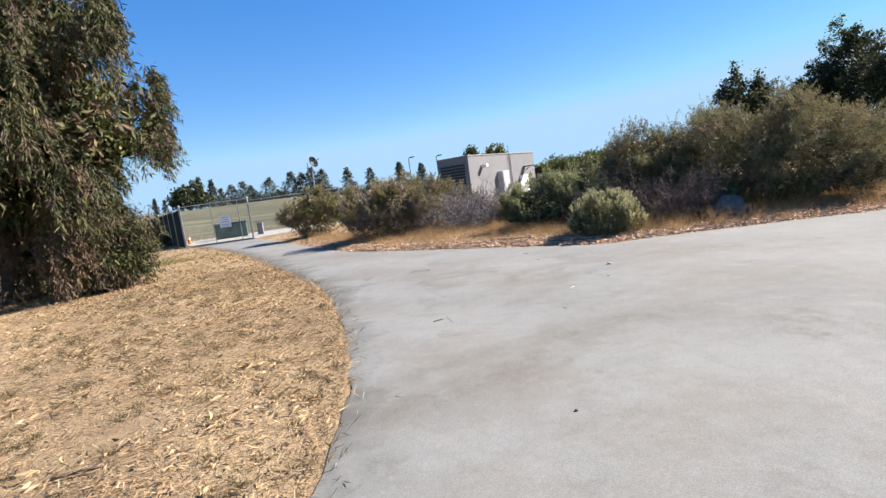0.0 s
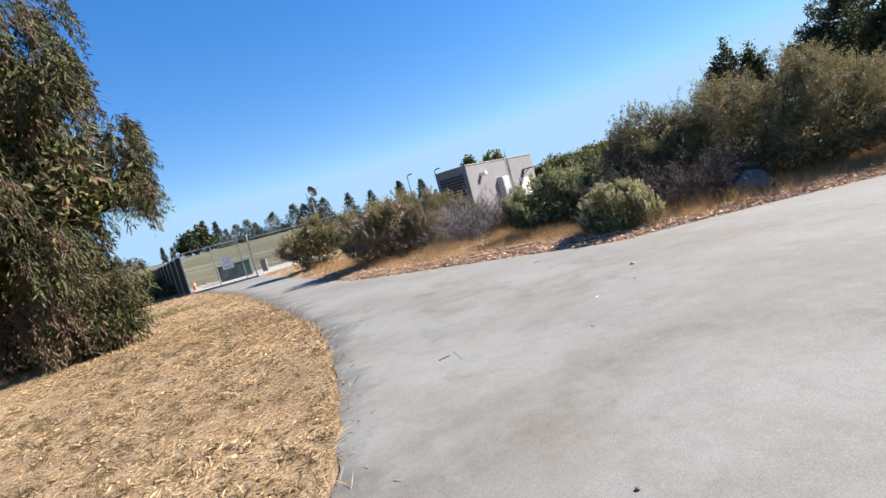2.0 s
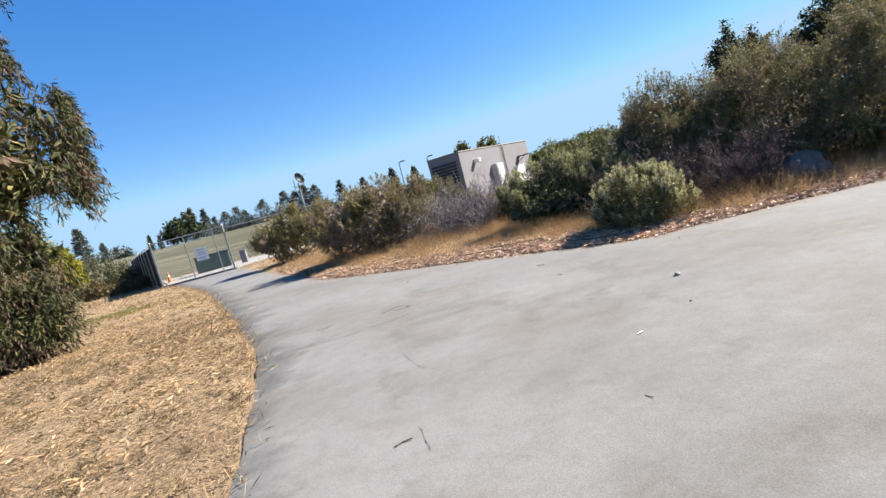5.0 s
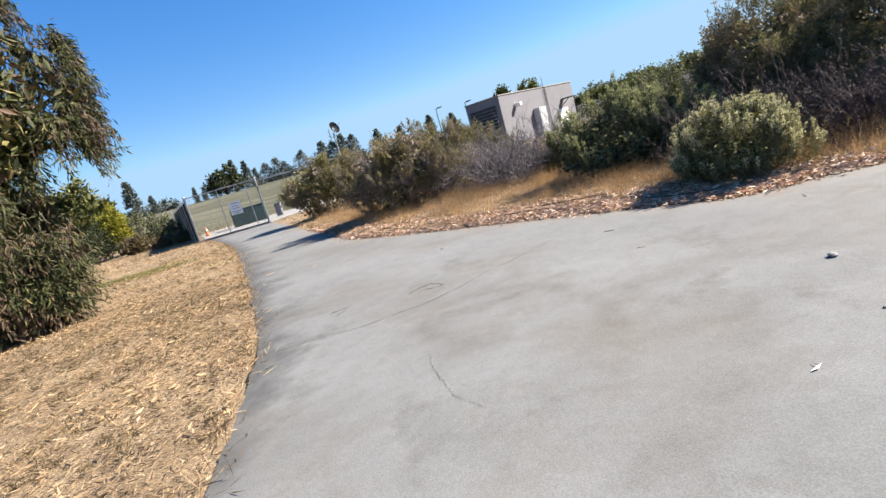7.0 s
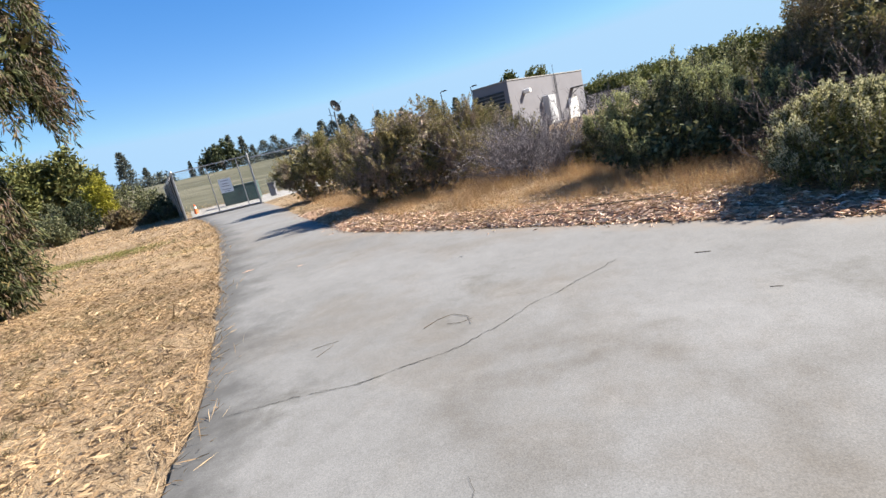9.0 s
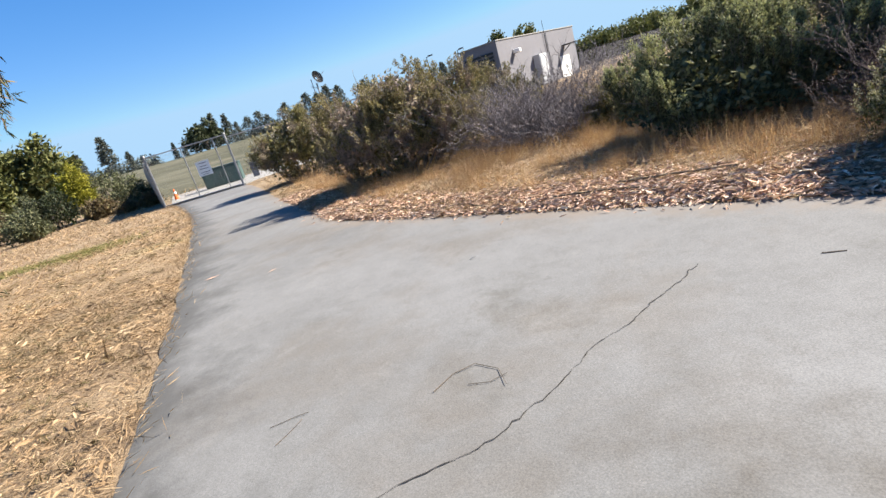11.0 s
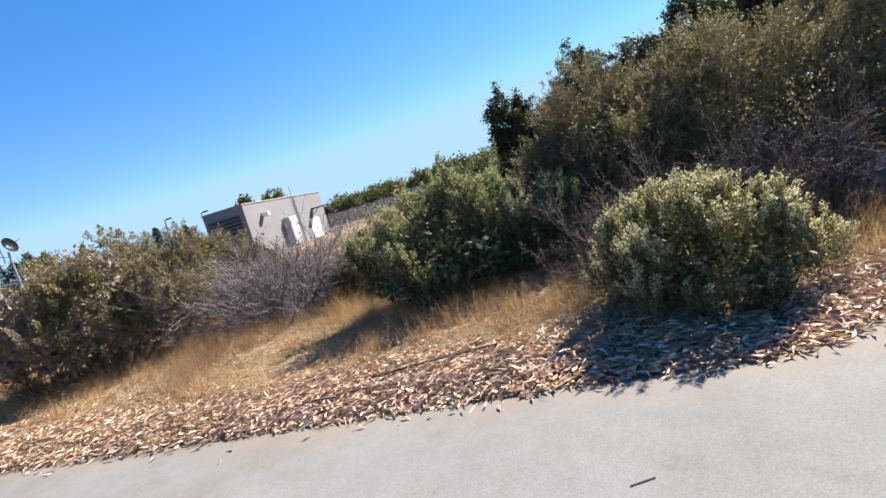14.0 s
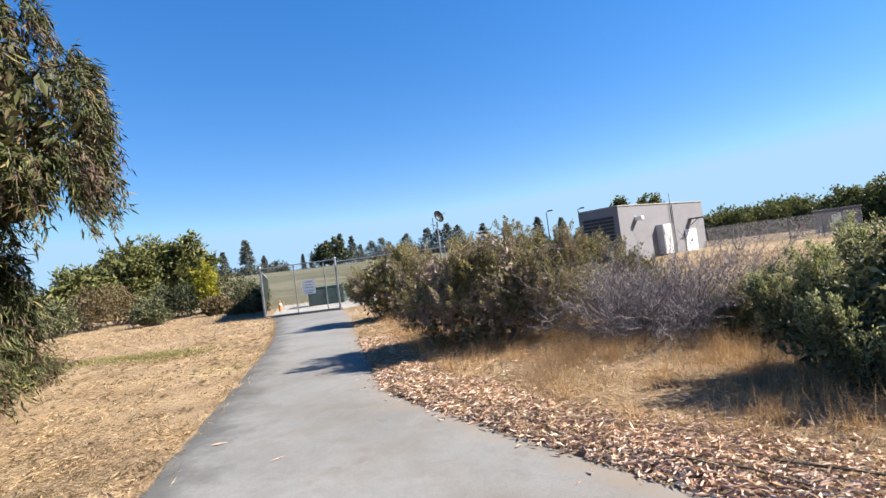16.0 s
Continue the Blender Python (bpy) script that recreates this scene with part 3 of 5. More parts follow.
def build_ground():
    u = np.linspace(-1, 1, 281)
    gx = -4 + np.sinh(u * 6.2) / np.sinh(6.2) * 2600 + u * 28
    gy = 12 + np.sinh(u * 6.2) / np.sinh(6.2) * 2600 + u * 34
    X, Y = np.meshgrid(gx, gy)
    p = np.c_[X.ravel(), Y.ravel()]
    near = np.hypot(p[:, 0] + 2, p[:, 1] - 12) < 60
    z = terrain(p[:, 0], p[:, 1])
    d = np.full(len(p), 9.0)
    d[near] = distance(p[near], np.concatenate([ROAD, ROAD[:1]]))
    ins = np.zeros(len(p), bool)
    ins[near] = inside(p[near], ROAD)
    rough = np.array([noise.noise(Vector((a * 0.9, b * 0.9, 0))) * 0.035 + noise.noise(Vector((a * 3.1, b * 3.1, 4))) * 0.018 if k else 0 for (a, b), k in zip(p, near)])
    z = np.where(ins, -0.05, z + np.clip(d * 0.12, 0, 0.05) + rough * np.clip(d / 0.5, 0, 1) - 0.012)
    n = len(u)
    i = (np.arange(n - 1)[:, None] * n + np.arange(n - 1)[None]).reshape(-1, 1)
    f = i + np.array([[0, 1, n + 1, n]])
    ob = np_mesh("ground", np.c_[p, z], f, M_GROUND, smooth=True)
    far = ob.data.attributes.new("far", "FLOAT", "POINT")
    r = np.hypot(p[:, 0], p[:, 1] - 8)
    far.data.foreach_set("value", (np.clip((r - 28) / 10, 0, 1) * np.clip((6 - np.degrees(np.arctan2(p[:, 0], p[:, 1] - 8))) / 12, 0, 1) * np.clip((np.degrees(np.arctan2(p[:, 0], p[:, 1] - 8)) + 42) / 5, 0, 1)).astype(np.float32))
    return tagged(ob, "dry straw-coloured ground with sparse mown grass", "ground", kind="structure")


# dirt drawn over the bend: the line, half its width and its depth
STAINS = (
    ([(-0.5, 7.6), (-0.47, 7.93), (-0.2, 7.85), (0.18, 7.9), (0.42, 8.07), (0.7, 8.17)], 0.09, 0.8),
    ([(-0.47, 7.56), (-0.24, 7.25), (-0.07, 7.15)], 0.2, 0.7),
    ([(-0.13, 8.23), (0.44, 8.12), (0.75, 7.59), (0.83, 7.23), (0.79, 6.92)], 0.1, 0.75),
    ([(0.85, 7.32), (1.21, 7.59), (1.67, 7.7), (2.3, 7.6)], 0.16, 0.6),
    ([(-0.84, 3.0), (-0.44, 3.25), (0.08, 3.42), (0.45, 3.74), (0.84, 4.32), (1.57, 4.53), (2.14, 4.43)], 0.3, 0.75),
    ([(-0.6, 3.61), (-0.09, 4.0), (0.33, 4.07), (0.88, 4.5)], 0.17, 0.6),
    ([(0.6, 5.6), (1.2, 6.1), (1.5, 6.9)], 0.15, 0.5),
    ([(-0.35, 8.06), (-0.22, 8.21), (-0.09, 8.36), (0.3, 8.5)], 0.13, 0.35))


def build_road():
    from mathutils.geometry import delaunay_2d_cdt
    rng = np.random.default_rng(3)
    rim = np.concatenate([dense(GRASS_EDGE, 0.12), dense(FAR_EDGE, 0.15)])
    rim = rim + np.array([(noise.noise(Vector((a * 2.3, b * 2.3, 1))) * 0.05, noise.noise(Vector((a * 2.3, b * 2.3, 7))) * 0.05) for a, b in rim])
    gx, gy = np.meshgrid(np.arange(-16, 14, 0.3), np.arange(-8, 30, 0.3))
    g = np.c_[gx.ravel(), gy.ravel()] + rng.uniform(-0.02, 0.02, (gx.size, 2))
    hx, hy = np.meshgrid(np.arange(-2.4, 3.2, 0.09), np.arange(2.6, 9.2, 0.09))
    fine = np.c_[hx.ravel(), hy.ravel()] + rng.uniform(-0.01, 0.01, (hx.size, 2))
    g = np.concatenate([g[(g[:, 0] < -2.5) | (g[:, 0] > 3.3) | (g[:, 1] < 2.5) | (g[:, 1] > 9.3)], fine])
    g = g[inside(g, ROAD)]
    g = g[distance(g, np.concatenate([ROAD, ROAD[:1]])) > 0.16]
    pts = [Vector(p) for p in np.concatenate([rim, g])]
    n = len(rim)
    v, _, f, *_ = delaunay_2d_cdt(pts, [(i, (i + 1) % n) for i in range(n)], [], 1, 1e-4)
    xy = np.array([(a.x, a.y) for a in v])
    edge = distance(xy, np.concatenate([ROAD, ROAD[:1]]))
    z = 0.012 - 0.02 * np.clip(1 - edge / 0.12, 0, 1)
    ob = np_mesh("road", np.c_[xy, z], np.array([t for t in f if len(t) == 3]), M_ASPHALT, smooth=True)
    a = ob.data.attributes.new("rim", "FLOAT", "POINT")
    a.data.foreach_set("value", (distance(xy, GRASS_EDGE) + np.clip((7.5 - xy[:, 1]) / 4, 0, 0.4)).astype(np.float32))
    a = ob.data.attributes.new("soil", "FLOAT", "POINT")
    a.data.foreach_set("value", distance(xy, FAR_EDGE).astype(np.float32))
    dirt = np.zeros(len(xy))
    for line, wide, deep in STAINS:
        dirt = np.maximum(dirt, deep * np.exp(-(distance(xy, rounded(np.array(line))) / wide) ** 2))
    a = ob.data.attributes.new("stain", "FLOAT", "POINT")
    a.data.foreach_set("value", dirt.astype(np.float32))
    return tagged(ob, "worn pale grey asphalt path with cracks and stains", "road", kind="structure")


build_ground()
road = build_road()

# ---------------------------------------------------------------- island shrubs
shrub("olive_shrub", -1.75, 17.0, (1.8, 1.3), 2.05, 11, M_OLIVE, M_TWIG, 1300, 62, (0.042, 0.017), 0.14, label="large olive-brown shrub with dry seed heads at the path's edge", fill=6500, fill_leaf=(0.12, 0.06), amount=0.24, low=0.42, skirt=0.4, wisps=24, tip_mat=M_OLIVETIP, tip_leaves=26, clumps=70, puff=0.34, spikes=6, plume=(0.24, 0.045), lift=0.8)
shrub("small_olive_shrub", -6.1, 23.1, (1.6, 1.15), 2.2, 12, M_OLIVE2, M_TWIG, 640, 62, (0.055, 0.022), 0.16, label="rounded grey-olive shrub beside the gate", fill=3200, fill_leaf=(0.14, 0.07), low=0.42, wisps=14, clumps=50, puff=0.3, plume=(0.3, 0.055), lift=0.5)
shrub("olive_backing_shrub", 0.0, 19.2, (1.7, 0.9), 1.75, 17, M_OLIVE2, M_TWIG, 520, 55, (0.05, 0.02), 0.15, label="olive shrub behind a grey leafless one", fill=2400, fill_leaf=(0.09, 0.04), wisps=14, clumps=45, puff=0.28, plume=(0.26, 0.05), lift=0.8)
shrub("green_shrub", 2.8, 13.45, (1.25, 1.0), 1.42, 14, M_GREEN, M_TWIG, 640, 95, (0.036, 0.014), 0.12, label="dense mid-green shrub with pale upright tips", fill=4600, fill_leaf=(0.1, 0.05), amount=0.34, wisps=30, tip_mat=M_GREENTIP, tip_leaves=60, clumps=26, puff=0.22, plume=(0.3, 0.042), lift=1.5)
shrub("small_green_shrub", 3.75, 12.75, (0.42, 0.4), 1.08, 26, M_GREEN, M_TWIG, 130, 95, (0.034, 0.013), 0.12, label="narrow green shrub with pale upright tips", fill=700, fill_leaf=(0.09, 0.045), low=0.5, wisps=10, tip_mat=M_GREENTIP, tip_leaves=44, clumps=12, puff=0.2, plume=(0.28, 0.04), lift=1.6)
shrub("dark_green_shrub", 5.25, 13.3, (1.25, 1.15), 2.18, 18, M_DOME, M_TWIG, 900, 70, (0.045, 0.017), 0.14, label="tall dark green shrub grown into the dome-shaped one", fill=8000, fill_leaf=(0.1, 0.04), amount=0.2, low=0.4, wisps=30, clumps=60, puff=0.32, spikes=8, plume=(0.32, 0.05), lift=0.5)
shrub("back_green_shrub", 4.0, 15.3, (1.2, 0.9), 1.6, 27, M_GREEN, M_TWIG, 420, 75, (0.045, 0.018), 0.14, label="green shrub behind the others", fill=2600, fill_leaf=(0.14, 0.07), wisps=20, tip_mat=M_GREENTIP, tip_leaves=14, clumps=40, puff=0.28, plume=(0.3, 0.05), lift=1.1)
shrub("low_twiggy_shrub", 2.2, 15.6, (0.75, 0.6), 0.9, 19, M_OLIVE2, M_TWIG, 260, 50, (0.04, 0.016), 0.1, label="low dark twiggy shrub in dry grass", fill=900, wisps=20, plume=(0.2, 0.04), lift=0.6)
shrub("pale_shrub", 3.25, 10.42, (0.7, 0.92), 0.9, 15, M_PALE, M_TWIG, 1000, 72, (0.024, 0.0095), 0.075, label="small pale green shrub with whitish tips", fill=4200, fill_leaf=(0.055, 0.027), amount=0.3, freq=3.0, wisps=60, tip_mat=M_PALETIP, tip_leaves=50, clumps=52, puff=0.17, plume=(0.17, 0.026), lift=1.2, skirt=0.3)
shrub("dome_shrub", 7.45, 12.0, (2.7, 1.85), 2.55, 16, M_DOME, M_TWIG, 2600, 62, (0.042, 0.015), 0.15, label="huge dome-shaped dark olive shrub with arching twigs", amount=0.1, turn=-44, clumps=170, puff=0.36, fill=20000, fill_leaf=(0.1, 0.04), wisps=110, low=0.25, tip_mat=M_OLIVETIP, tip_leaves=15, spikes=26, plume=(0.42, 0.055), lift=0.12)
bare_shrub("grey_bare_shrub", 1.0, 16.5, (1.35, 1.1), 1.05, 13, M_TWIG_GREY, 330, ((5, 0.005), (5, 0.0036)), "grey leafless shrub with tangled twigs", rise=(0.1, 0.95))
bare_shrub("reddish_bare_shrub", 5.1, 10.7, (0.6, 0.45), 0.98, 23, M_TWIG_RED, 190, ((5, 0.0035), (5, 0.0028)), "reddish-brown leafless shrub before the dome shrub")
bare_shrub("dark_bare_shrub", 3.85, 11.5, (0.75, 0.6), 0.92, 24, M_TWIG_RED, 150, ((4, 0.0035), (5, 0.0025)), "dark leafless shrub behind the pale one")

# ---------------------------------------------------------------- weeping tree


def weeping_tree(x, y):
    """A tall tree whose long thin leaves hang in strands down to the ground."""
    rng = np.random.default_rng(21)
    root = empty("weeping_tree", x, y)
    bm = bmesh.new()
    pts = [Vector((0, 0, -0.1)), Vector((0.15, 0.05, 1.5)), Vector((0.0, 0.2, 3.4)), Vector((0.2, 0.1, 5.5)), Vector((0.1, 0.0, 8.2))]
    for a, b, r0, r1 in zip(pts, pts[1:], (0.26, 0.21, 0.17, 0.11), (0.21, 0.17, 0.11, 0.03)):
        tube(bm, a, b, r0, r1, 12)
    part("trunk", bm, M_BARK, root)
    for i in range(14):
        a = i * 2.4
        h = 1.2 + 0.45 * i
        reach = 3.2 * (1 - 0.05 * abs(i - 5))
        bm = bmesh.new()
        last = Vector((0.1, 0.1, h))
        for k in range(1, 5):
            nxt = Vector((math.cos(a) * reach * k / 4, math.sin(a) * reach * k / 4, h + 0.9 * math.sin(k * 0.6))) + Vector(rng.normal(size=3) * 0.08)
            tube(bm, last, nxt, 0.075 * (1.1 - k / 5), 0.075 * (0.9 - k / 5), 7)
            last = nxt
        part("limb", bm, M_BARK, root)
    count = 3200
    p, d = crown_tips(rng, count, (3.85, 3.5, 5.4), 4.0, 21, floor=0.3, amount=0.2, freq=3.0, skirt=0.5, clumps=105, puff=0.46, tall=1.5)
    p[:, :2] *= (1 + 0.28 * np.clip((p[:, 2:3] - 4.0) / 5.2, 0, 1) ** 2) * np.clip(0.8 + p[:, 2:3] * 0.095, 0, 1.06)
    back = (p[:, 1:2] > 0.3) & (p[:, 2:3] < 3.6)
    p[:, :2] *= np.where(back, 0.72, 1.0)
    p[:, :2] *= np.where((p[:, 1:2] > 1.5 * p[:, :1]) & (p[:, 1:2] > 0.3) & (p[:, 2:3] < 4.4), 0.78, 1.0)
    shown = (d[:, 0] * 0.8 - d[:, 1] * 0.6 > -0.3) | (rng.random(count) < 0.15)
    p, d = p[shown], d[shown]
    count = len(p)
    # hanging strands
    length = rng.uniform(0.45, 1.15, count)
    t = np.linspace(0, 1, 5)[None, :, None]
    out = d * np.array([1, 1, 0]) * 0.35
    strand = p[:, None] + out[:, None] * t * length[:, None, None] - np.array([0, 0, 1.0]) * (t ** 1.5) * length[:, None, None] + rng.normal(size=(count, 5, 3)) * 0.02
    strand[..., 2] = np.maximum(strand[..., 2], 0.05)
    v, f = stick_arrays(strand, np.linspace(0.006, 0.002, 5)[None] * np.ones((count, 1)))
    np_mesh("twig_tangle", v, f, M_TWIG, root)

    def hang(picked, per, mat, name, size_range):
        own = np.repeat(picked, per)
        n = len(own)
        s = rng.random(n) * 3.999
        k = s.astype(int)
        w = (s - k)[:, None]
        q = strand[own, k] * (1 - w) + strand[own, k + 1] * w + rng.normal(size=(n, 3)) * 0.04
        ld = rng.normal(size=(n, 3)) * 0.45 + np.array([0, 0, -0.85]) + d[own] * 0.25
        size = rng.uniform(*size_range, n)
        vv, ff = leaf_arrays(rng, q, ld, 0.165 * size, 0.027 * size, 0.35)
        vv[:, 2] = np.maximum(vv[:, 2], 0.01)
        return vv, ff

    dead = (p[:, 2] < 2.3) & (p[:, 1] < -0.2) & (rng.random(count) < 0.85)
    v, f = hang(np.flatnonzero(~dead), 46, M_EUC, "crown", (0.6, 1.4))
    fp, _ = crown_tips(rng, 32000, (3.15, 2.9, 4.7), 4.0, 21, floor=0.3, inner=0.25, amount=0.26, freq=2.6, skirt=0.5)
    withered = (fp[:, 2] < 1.7 + rng.normal(size=len(fp)) * 0.25) & (fp[:, 1] < 0.6)
    v3, f3 = leaf_arrays(rng, fp[withered] * np.array([1.12, 1.12, 1]), rng.normal(size=(withered.sum(), 3)) + np.array([0, 0, -1.0]), 0.2, 0.03)
    fp = fp[~withered]
    v2, f2 = leaf_arrays(rng, fp, rng.normal(size=fp.shape) + np.array([0, 0, -1.0]), 0.3, 0.1)
    v2[:, :2] *= np.where((v2[:, 1:2] > 0.3) & (v2[:, 2:3] < 3.4), 0.72, 1.0)
    np_mesh("crown", np.concatenate([v, v2]), np.concatenate([f, f2 + len(v)]), M_EUC, root)
    v, f = hang(np.flatnonzero(dead), 90, M_EUC_DEAD, "dead_skirt", (0.5, 1.2))
    v, f = np.concatenate([v, np.maximum(v3, np.array([-99, -99, 0.01]))]), np.concatenate([f, f3 + len(v)])
    np_mesh("dead_skirt", v, f, M_EUC_DEAD, root)["label"] = "dead brown hanging leaves"
    return tagged(root, "tall weeping tree with long drooping leaves", "tree")


weeping_tree(-11.0, 12.4)
shrub("skirt_sapling", -11.9, 15.8, (0.9, 0.8), 1.0, 25, M_EUC, M_TWIG, 200, 50, (0.12, 0.022), 0.2, 0.7, label="low leafy growth spreading from the weeping tree", fill=400, category="sapling")
shrub("skirt_sapling", -8.2, 12.3, (0.75, 0.7), 1.75, 22, M_EUC, M_TWIG, 260, 42, (0.14, 0.026), 0.26, 0.8, label="leafy sapling at the weeping tree's foot", fill=500, amount=0.4, category="sapling")

# ---------------------------------------------------------------- right-hand road
shrub("roadside_shrub", 13.4, 8.9, (1.35, 1.3), 3.05, 31, M_GREEN, M_BARK, 620, 55, (0.08, 0.034), 0.2, label="tall rounded grey-green shrub beside the road", fill=2500)
shrub("low_roadside_shrub", 9.9, 5.0, (1.0, 1.0), 1.4, 32, M_GREEN, M_BARK, 300, 50, (0.06, 0.025), 0.16, label="low shrub at the road's edge", fill=900)
shrub("corner_shrub", 12.3, 12.75, (0.75, 0.7), 1.95, 33, M_GREEN, M_BARK, 300, 50, (0.07, 0.03), 0.18, label="small rounded shrub at the road's bend", fill=900)
shrub("far_roadside_shrub", 15.3, 9.9, (1.3, 1.2), 2.8, 34, M_DARKTREE, M_BARK, 380, 40, (0.12, 0.05), 0.25, label="dark shrub behind the roadside one", fill=1800)

for x, y, r, h, seed in ((22.8, 13.0, 2.3, 2.3, 35), (27.0, 15.4, 2.6, 2.7, 36), (32.0, 18.0, 3.0, 3.2, 37)):
    shrub("roadside_thicket", x, y, (r, r * 0.8), h, seed, M_DARKTREE, M_BARK, 330, 32, (0.16, 0.07), 0.3, label="dark low thicket along the far road", fill=1500, fill_leaf=(0.25, 0.14), group="thickets along the road")


def polar(az_deg, dist, eye=(0.0, 8.04)):
    """Plan place at a bearing (clockwise from +y) and distance from a point of the walk."""
    return eye[0] + dist * math.sin(radians(az_deg)), eye[1] + dist * math.cos(radians(az_deg))


START = (0.15, 0.3)
for name, az_deg, dist, h, w, seed, label in (
        ("dark_tree", 51.4, 42.0, 9.8, 5.6, 41, "large dark broadleaf tree beside the road"),
        ("dark_tree", 46.6, 50.0, 10.1, 5.4, 42, "large dark broadleaf tree with open crown"),
        ("dark_tree", 43.0, 62.0, 9.6, 6.5, 43, "broad dark tree among others"),
        ("dark_tree", 48.8, 58.0, 7.0, 9.0, 50, "low dark tree filling the gap behind"),
        ("dark_tree", 38.8, 82.0, 15.0, 6.2, 44, "dark flat-topped tree above the shrubs"),
        ("dark_tree", 36.8, 80.0, 10.4, 7.0, 45, "lower dark tree beside a flat-topped one"),
        ("dark_tree", 40.8, 75.0, 9.6, 7.0, 46, "dark tree among others by the road"),
        ("dark_tree", 62.5, 62.0, 4.8, 9.0, 48, "low dark tree farther along the road"),
        ("dark_tree", 68.0, 60.0, 5.2, 9.0, 51, "low dark tree past the road"),
        ("slender_tree", 30.2, 74.0, 11.0, 4.2, 47, "slender dark tree with a ragged crown"),
        ("slender_tree", 32.3, 76.0, 9.9, 3.2, 49, "slender dark tree beside another")):
    px, py = polar(az_deg, dist, START)
    far_tree(name, px, py, h, w, seed, M_DARKTREE, label, z=-0.3, leaves=13000, leaf=(0.3, 0.16), low=0.55 if w > 4.5 else 0.4, spread=0.5, tips=320, group="dark trees by the road")

# ---------------------------------------------------------------- buildings and fixtures


def building():
    root = empty("utility_building", 3.0, 54.0, -0.45, math.degrees(math.atan2(12.8, 9.2)))
    top = 4.9
    bm = bmesh.new()
    box(bm, 0, 15.8, 0, 4.0, -0.3, top, 0.03)
    part("wall", bm, M_STUCCO, root)
    bm = box(bmesh.new(), -0.06, 15.86, -0.06, 4.06, top, top + 0.1, 0.02)
    part("parapet_cap", bm, M_CONCRETE, root)
    for i in range(7):
        bm = box(bmesh.new(), -0.1, -0.004, 0.5, 3.6, 2.0 + i * 0.32, 2.2 + i * 0.32, 0.01)
        part("louvre", bm, M_DARKMETAL, root)
    for k in range(2):
        door = part("door", box(bmesh.new(), 11.35 + k * 1.13, 12.45 + k * 1.13, -0.09, -0.004, 0.05, 2.2, 0.01), M_WHITE, root, "white steel door leaf")
        part("door_handle", box(bmesh.new(), 12.33 + k * 0.2, 12.41 + k * 0.2, -0.14, -0.092, 1.0, 1.2), M_DARKMETAL, door)
    part("door_frame", box(bmesh.new(), 11.2, 13.78, -0.05, 0.0, 0.0, 2.32), M_CONCRETE, root)
    cab = part("wall_cabinet", box(bmesh.new(), 5.9, 7.4, -0.7, -0.004, 0.2, 2.95, 0.03), M_CABINET, root, "pale grey metal wall cabinet")
    part("cabinet_door", box(bmesh.new(), 6.0, 7.3, -0.735, -0.704, 0.4, 2.8, 0.01), M_CABINET, cab)
    lamp = part("wall_lamp", box(bmesh.new(), 2.5, 2.9, -0.7, -0.004, 3.55, 3.9, 0.05), M_WHITE, root, "white boxy wall lamp")
    part("lamp_lens", box(bmesh.new(), 2.56, 2.84, -0.65, -0.06, 3.52, 3.546), M_CONCRETE, lamp)
    arm = part("door_lamp", box(bmesh.new(), 12.4, 13.2, -1.5, -0.004, 3.15, 3.28, 0.03), M_DARKMETAL, root, "dark lamp arm above the doors")
    part("arm_brace", tube(bmesh.new(), (12.75, -0.03, 2.6), (12.75, -0.8, 3.14), 0.04), M_DARKMETAL, arm)
    part("mast", tube(bmesh.new(), (8.9, -0.12, 3.0), (8.9, -0.12, top + 1.05), 0.035, 0.02, 8), M_DARKMETAL, root)
    part("down_pipe", tube(bmesh.new(), (9.2, -0.1, 0.1), (9.2, -0.1, top - 0.1), 0.05, None, 8), M_STUCCO, root)
    part("plinth", box(bmesh.new(), -0.3, 17.5, -2.2, -0.0, -0.3, 0.02), M_CONCRETE, root)
    return tagged(root, "grey stucco utility building with a flat roof and white double doors", "building")


building()


def chain_mesh(bm, width, height, pitch, wire, z0=0.06):
    """Two sets of slanting wires, clipped to the panel."""
    n = int((width + height) / pitch)
    for i in range(n):
        for lean in (1, -1):
            s = i * pitch
            a = [s - height, z0] if lean > 0 else [s, z0]
            b = [s, z0 + height] if lean > 0 else [s - height, z0 + height]
            for p, q in ((a, b), (b, a)):
                for lim, beyond in ((0.0, p[0] < 0), (width, p[0] > width)):
                    if beyond and p[0] != q[0]:
                        t = (lim - p[0]) / (q[0] - p[0])
                        p[:] = [lim, p[1] + t * (q[1] - p[1])]
            if 0 <= a[0] <= width and 0 <= b[0] <= width and abs(a[1] - b[1]) > 0.02:
                y = 0.004 * lean
                d = Vector((b[0] - a[0], 0, b[1] - a[1])).normalized() * wire
                side = Vector((-d.z, 0, d.x))
                c = [Vector((a[0], y, a[1])), Vector((b[0], y, b[1]))]
                ring = [bm.verts.new(c[k] + o) for k in (0, 1) for o in (side, -side * 0.5 + Vector((0, wire, 0)), -side * 0.5 - Vector((0, wire, 0)))]
                for j in range(3):
                    bm.faces.new((ring[j], ring[(j + 1) % 3], ring[3 + (j + 1) % 3], ring[3 + j]))
    return bm


def post(parent, x, height, r=0.045, y=0.0, mat=None):
    bm = tube(bmesh.new(), (x, y, -0.1), (x, y, height), r)
    bmesh.ops.create_uvsphere(bm, u_segments=10, v_segments=6, radius=r * 1.25, matrix=Matrix.Translation((x, y, height)))
    return part("post", bm, mat or M_STEEL, parent)


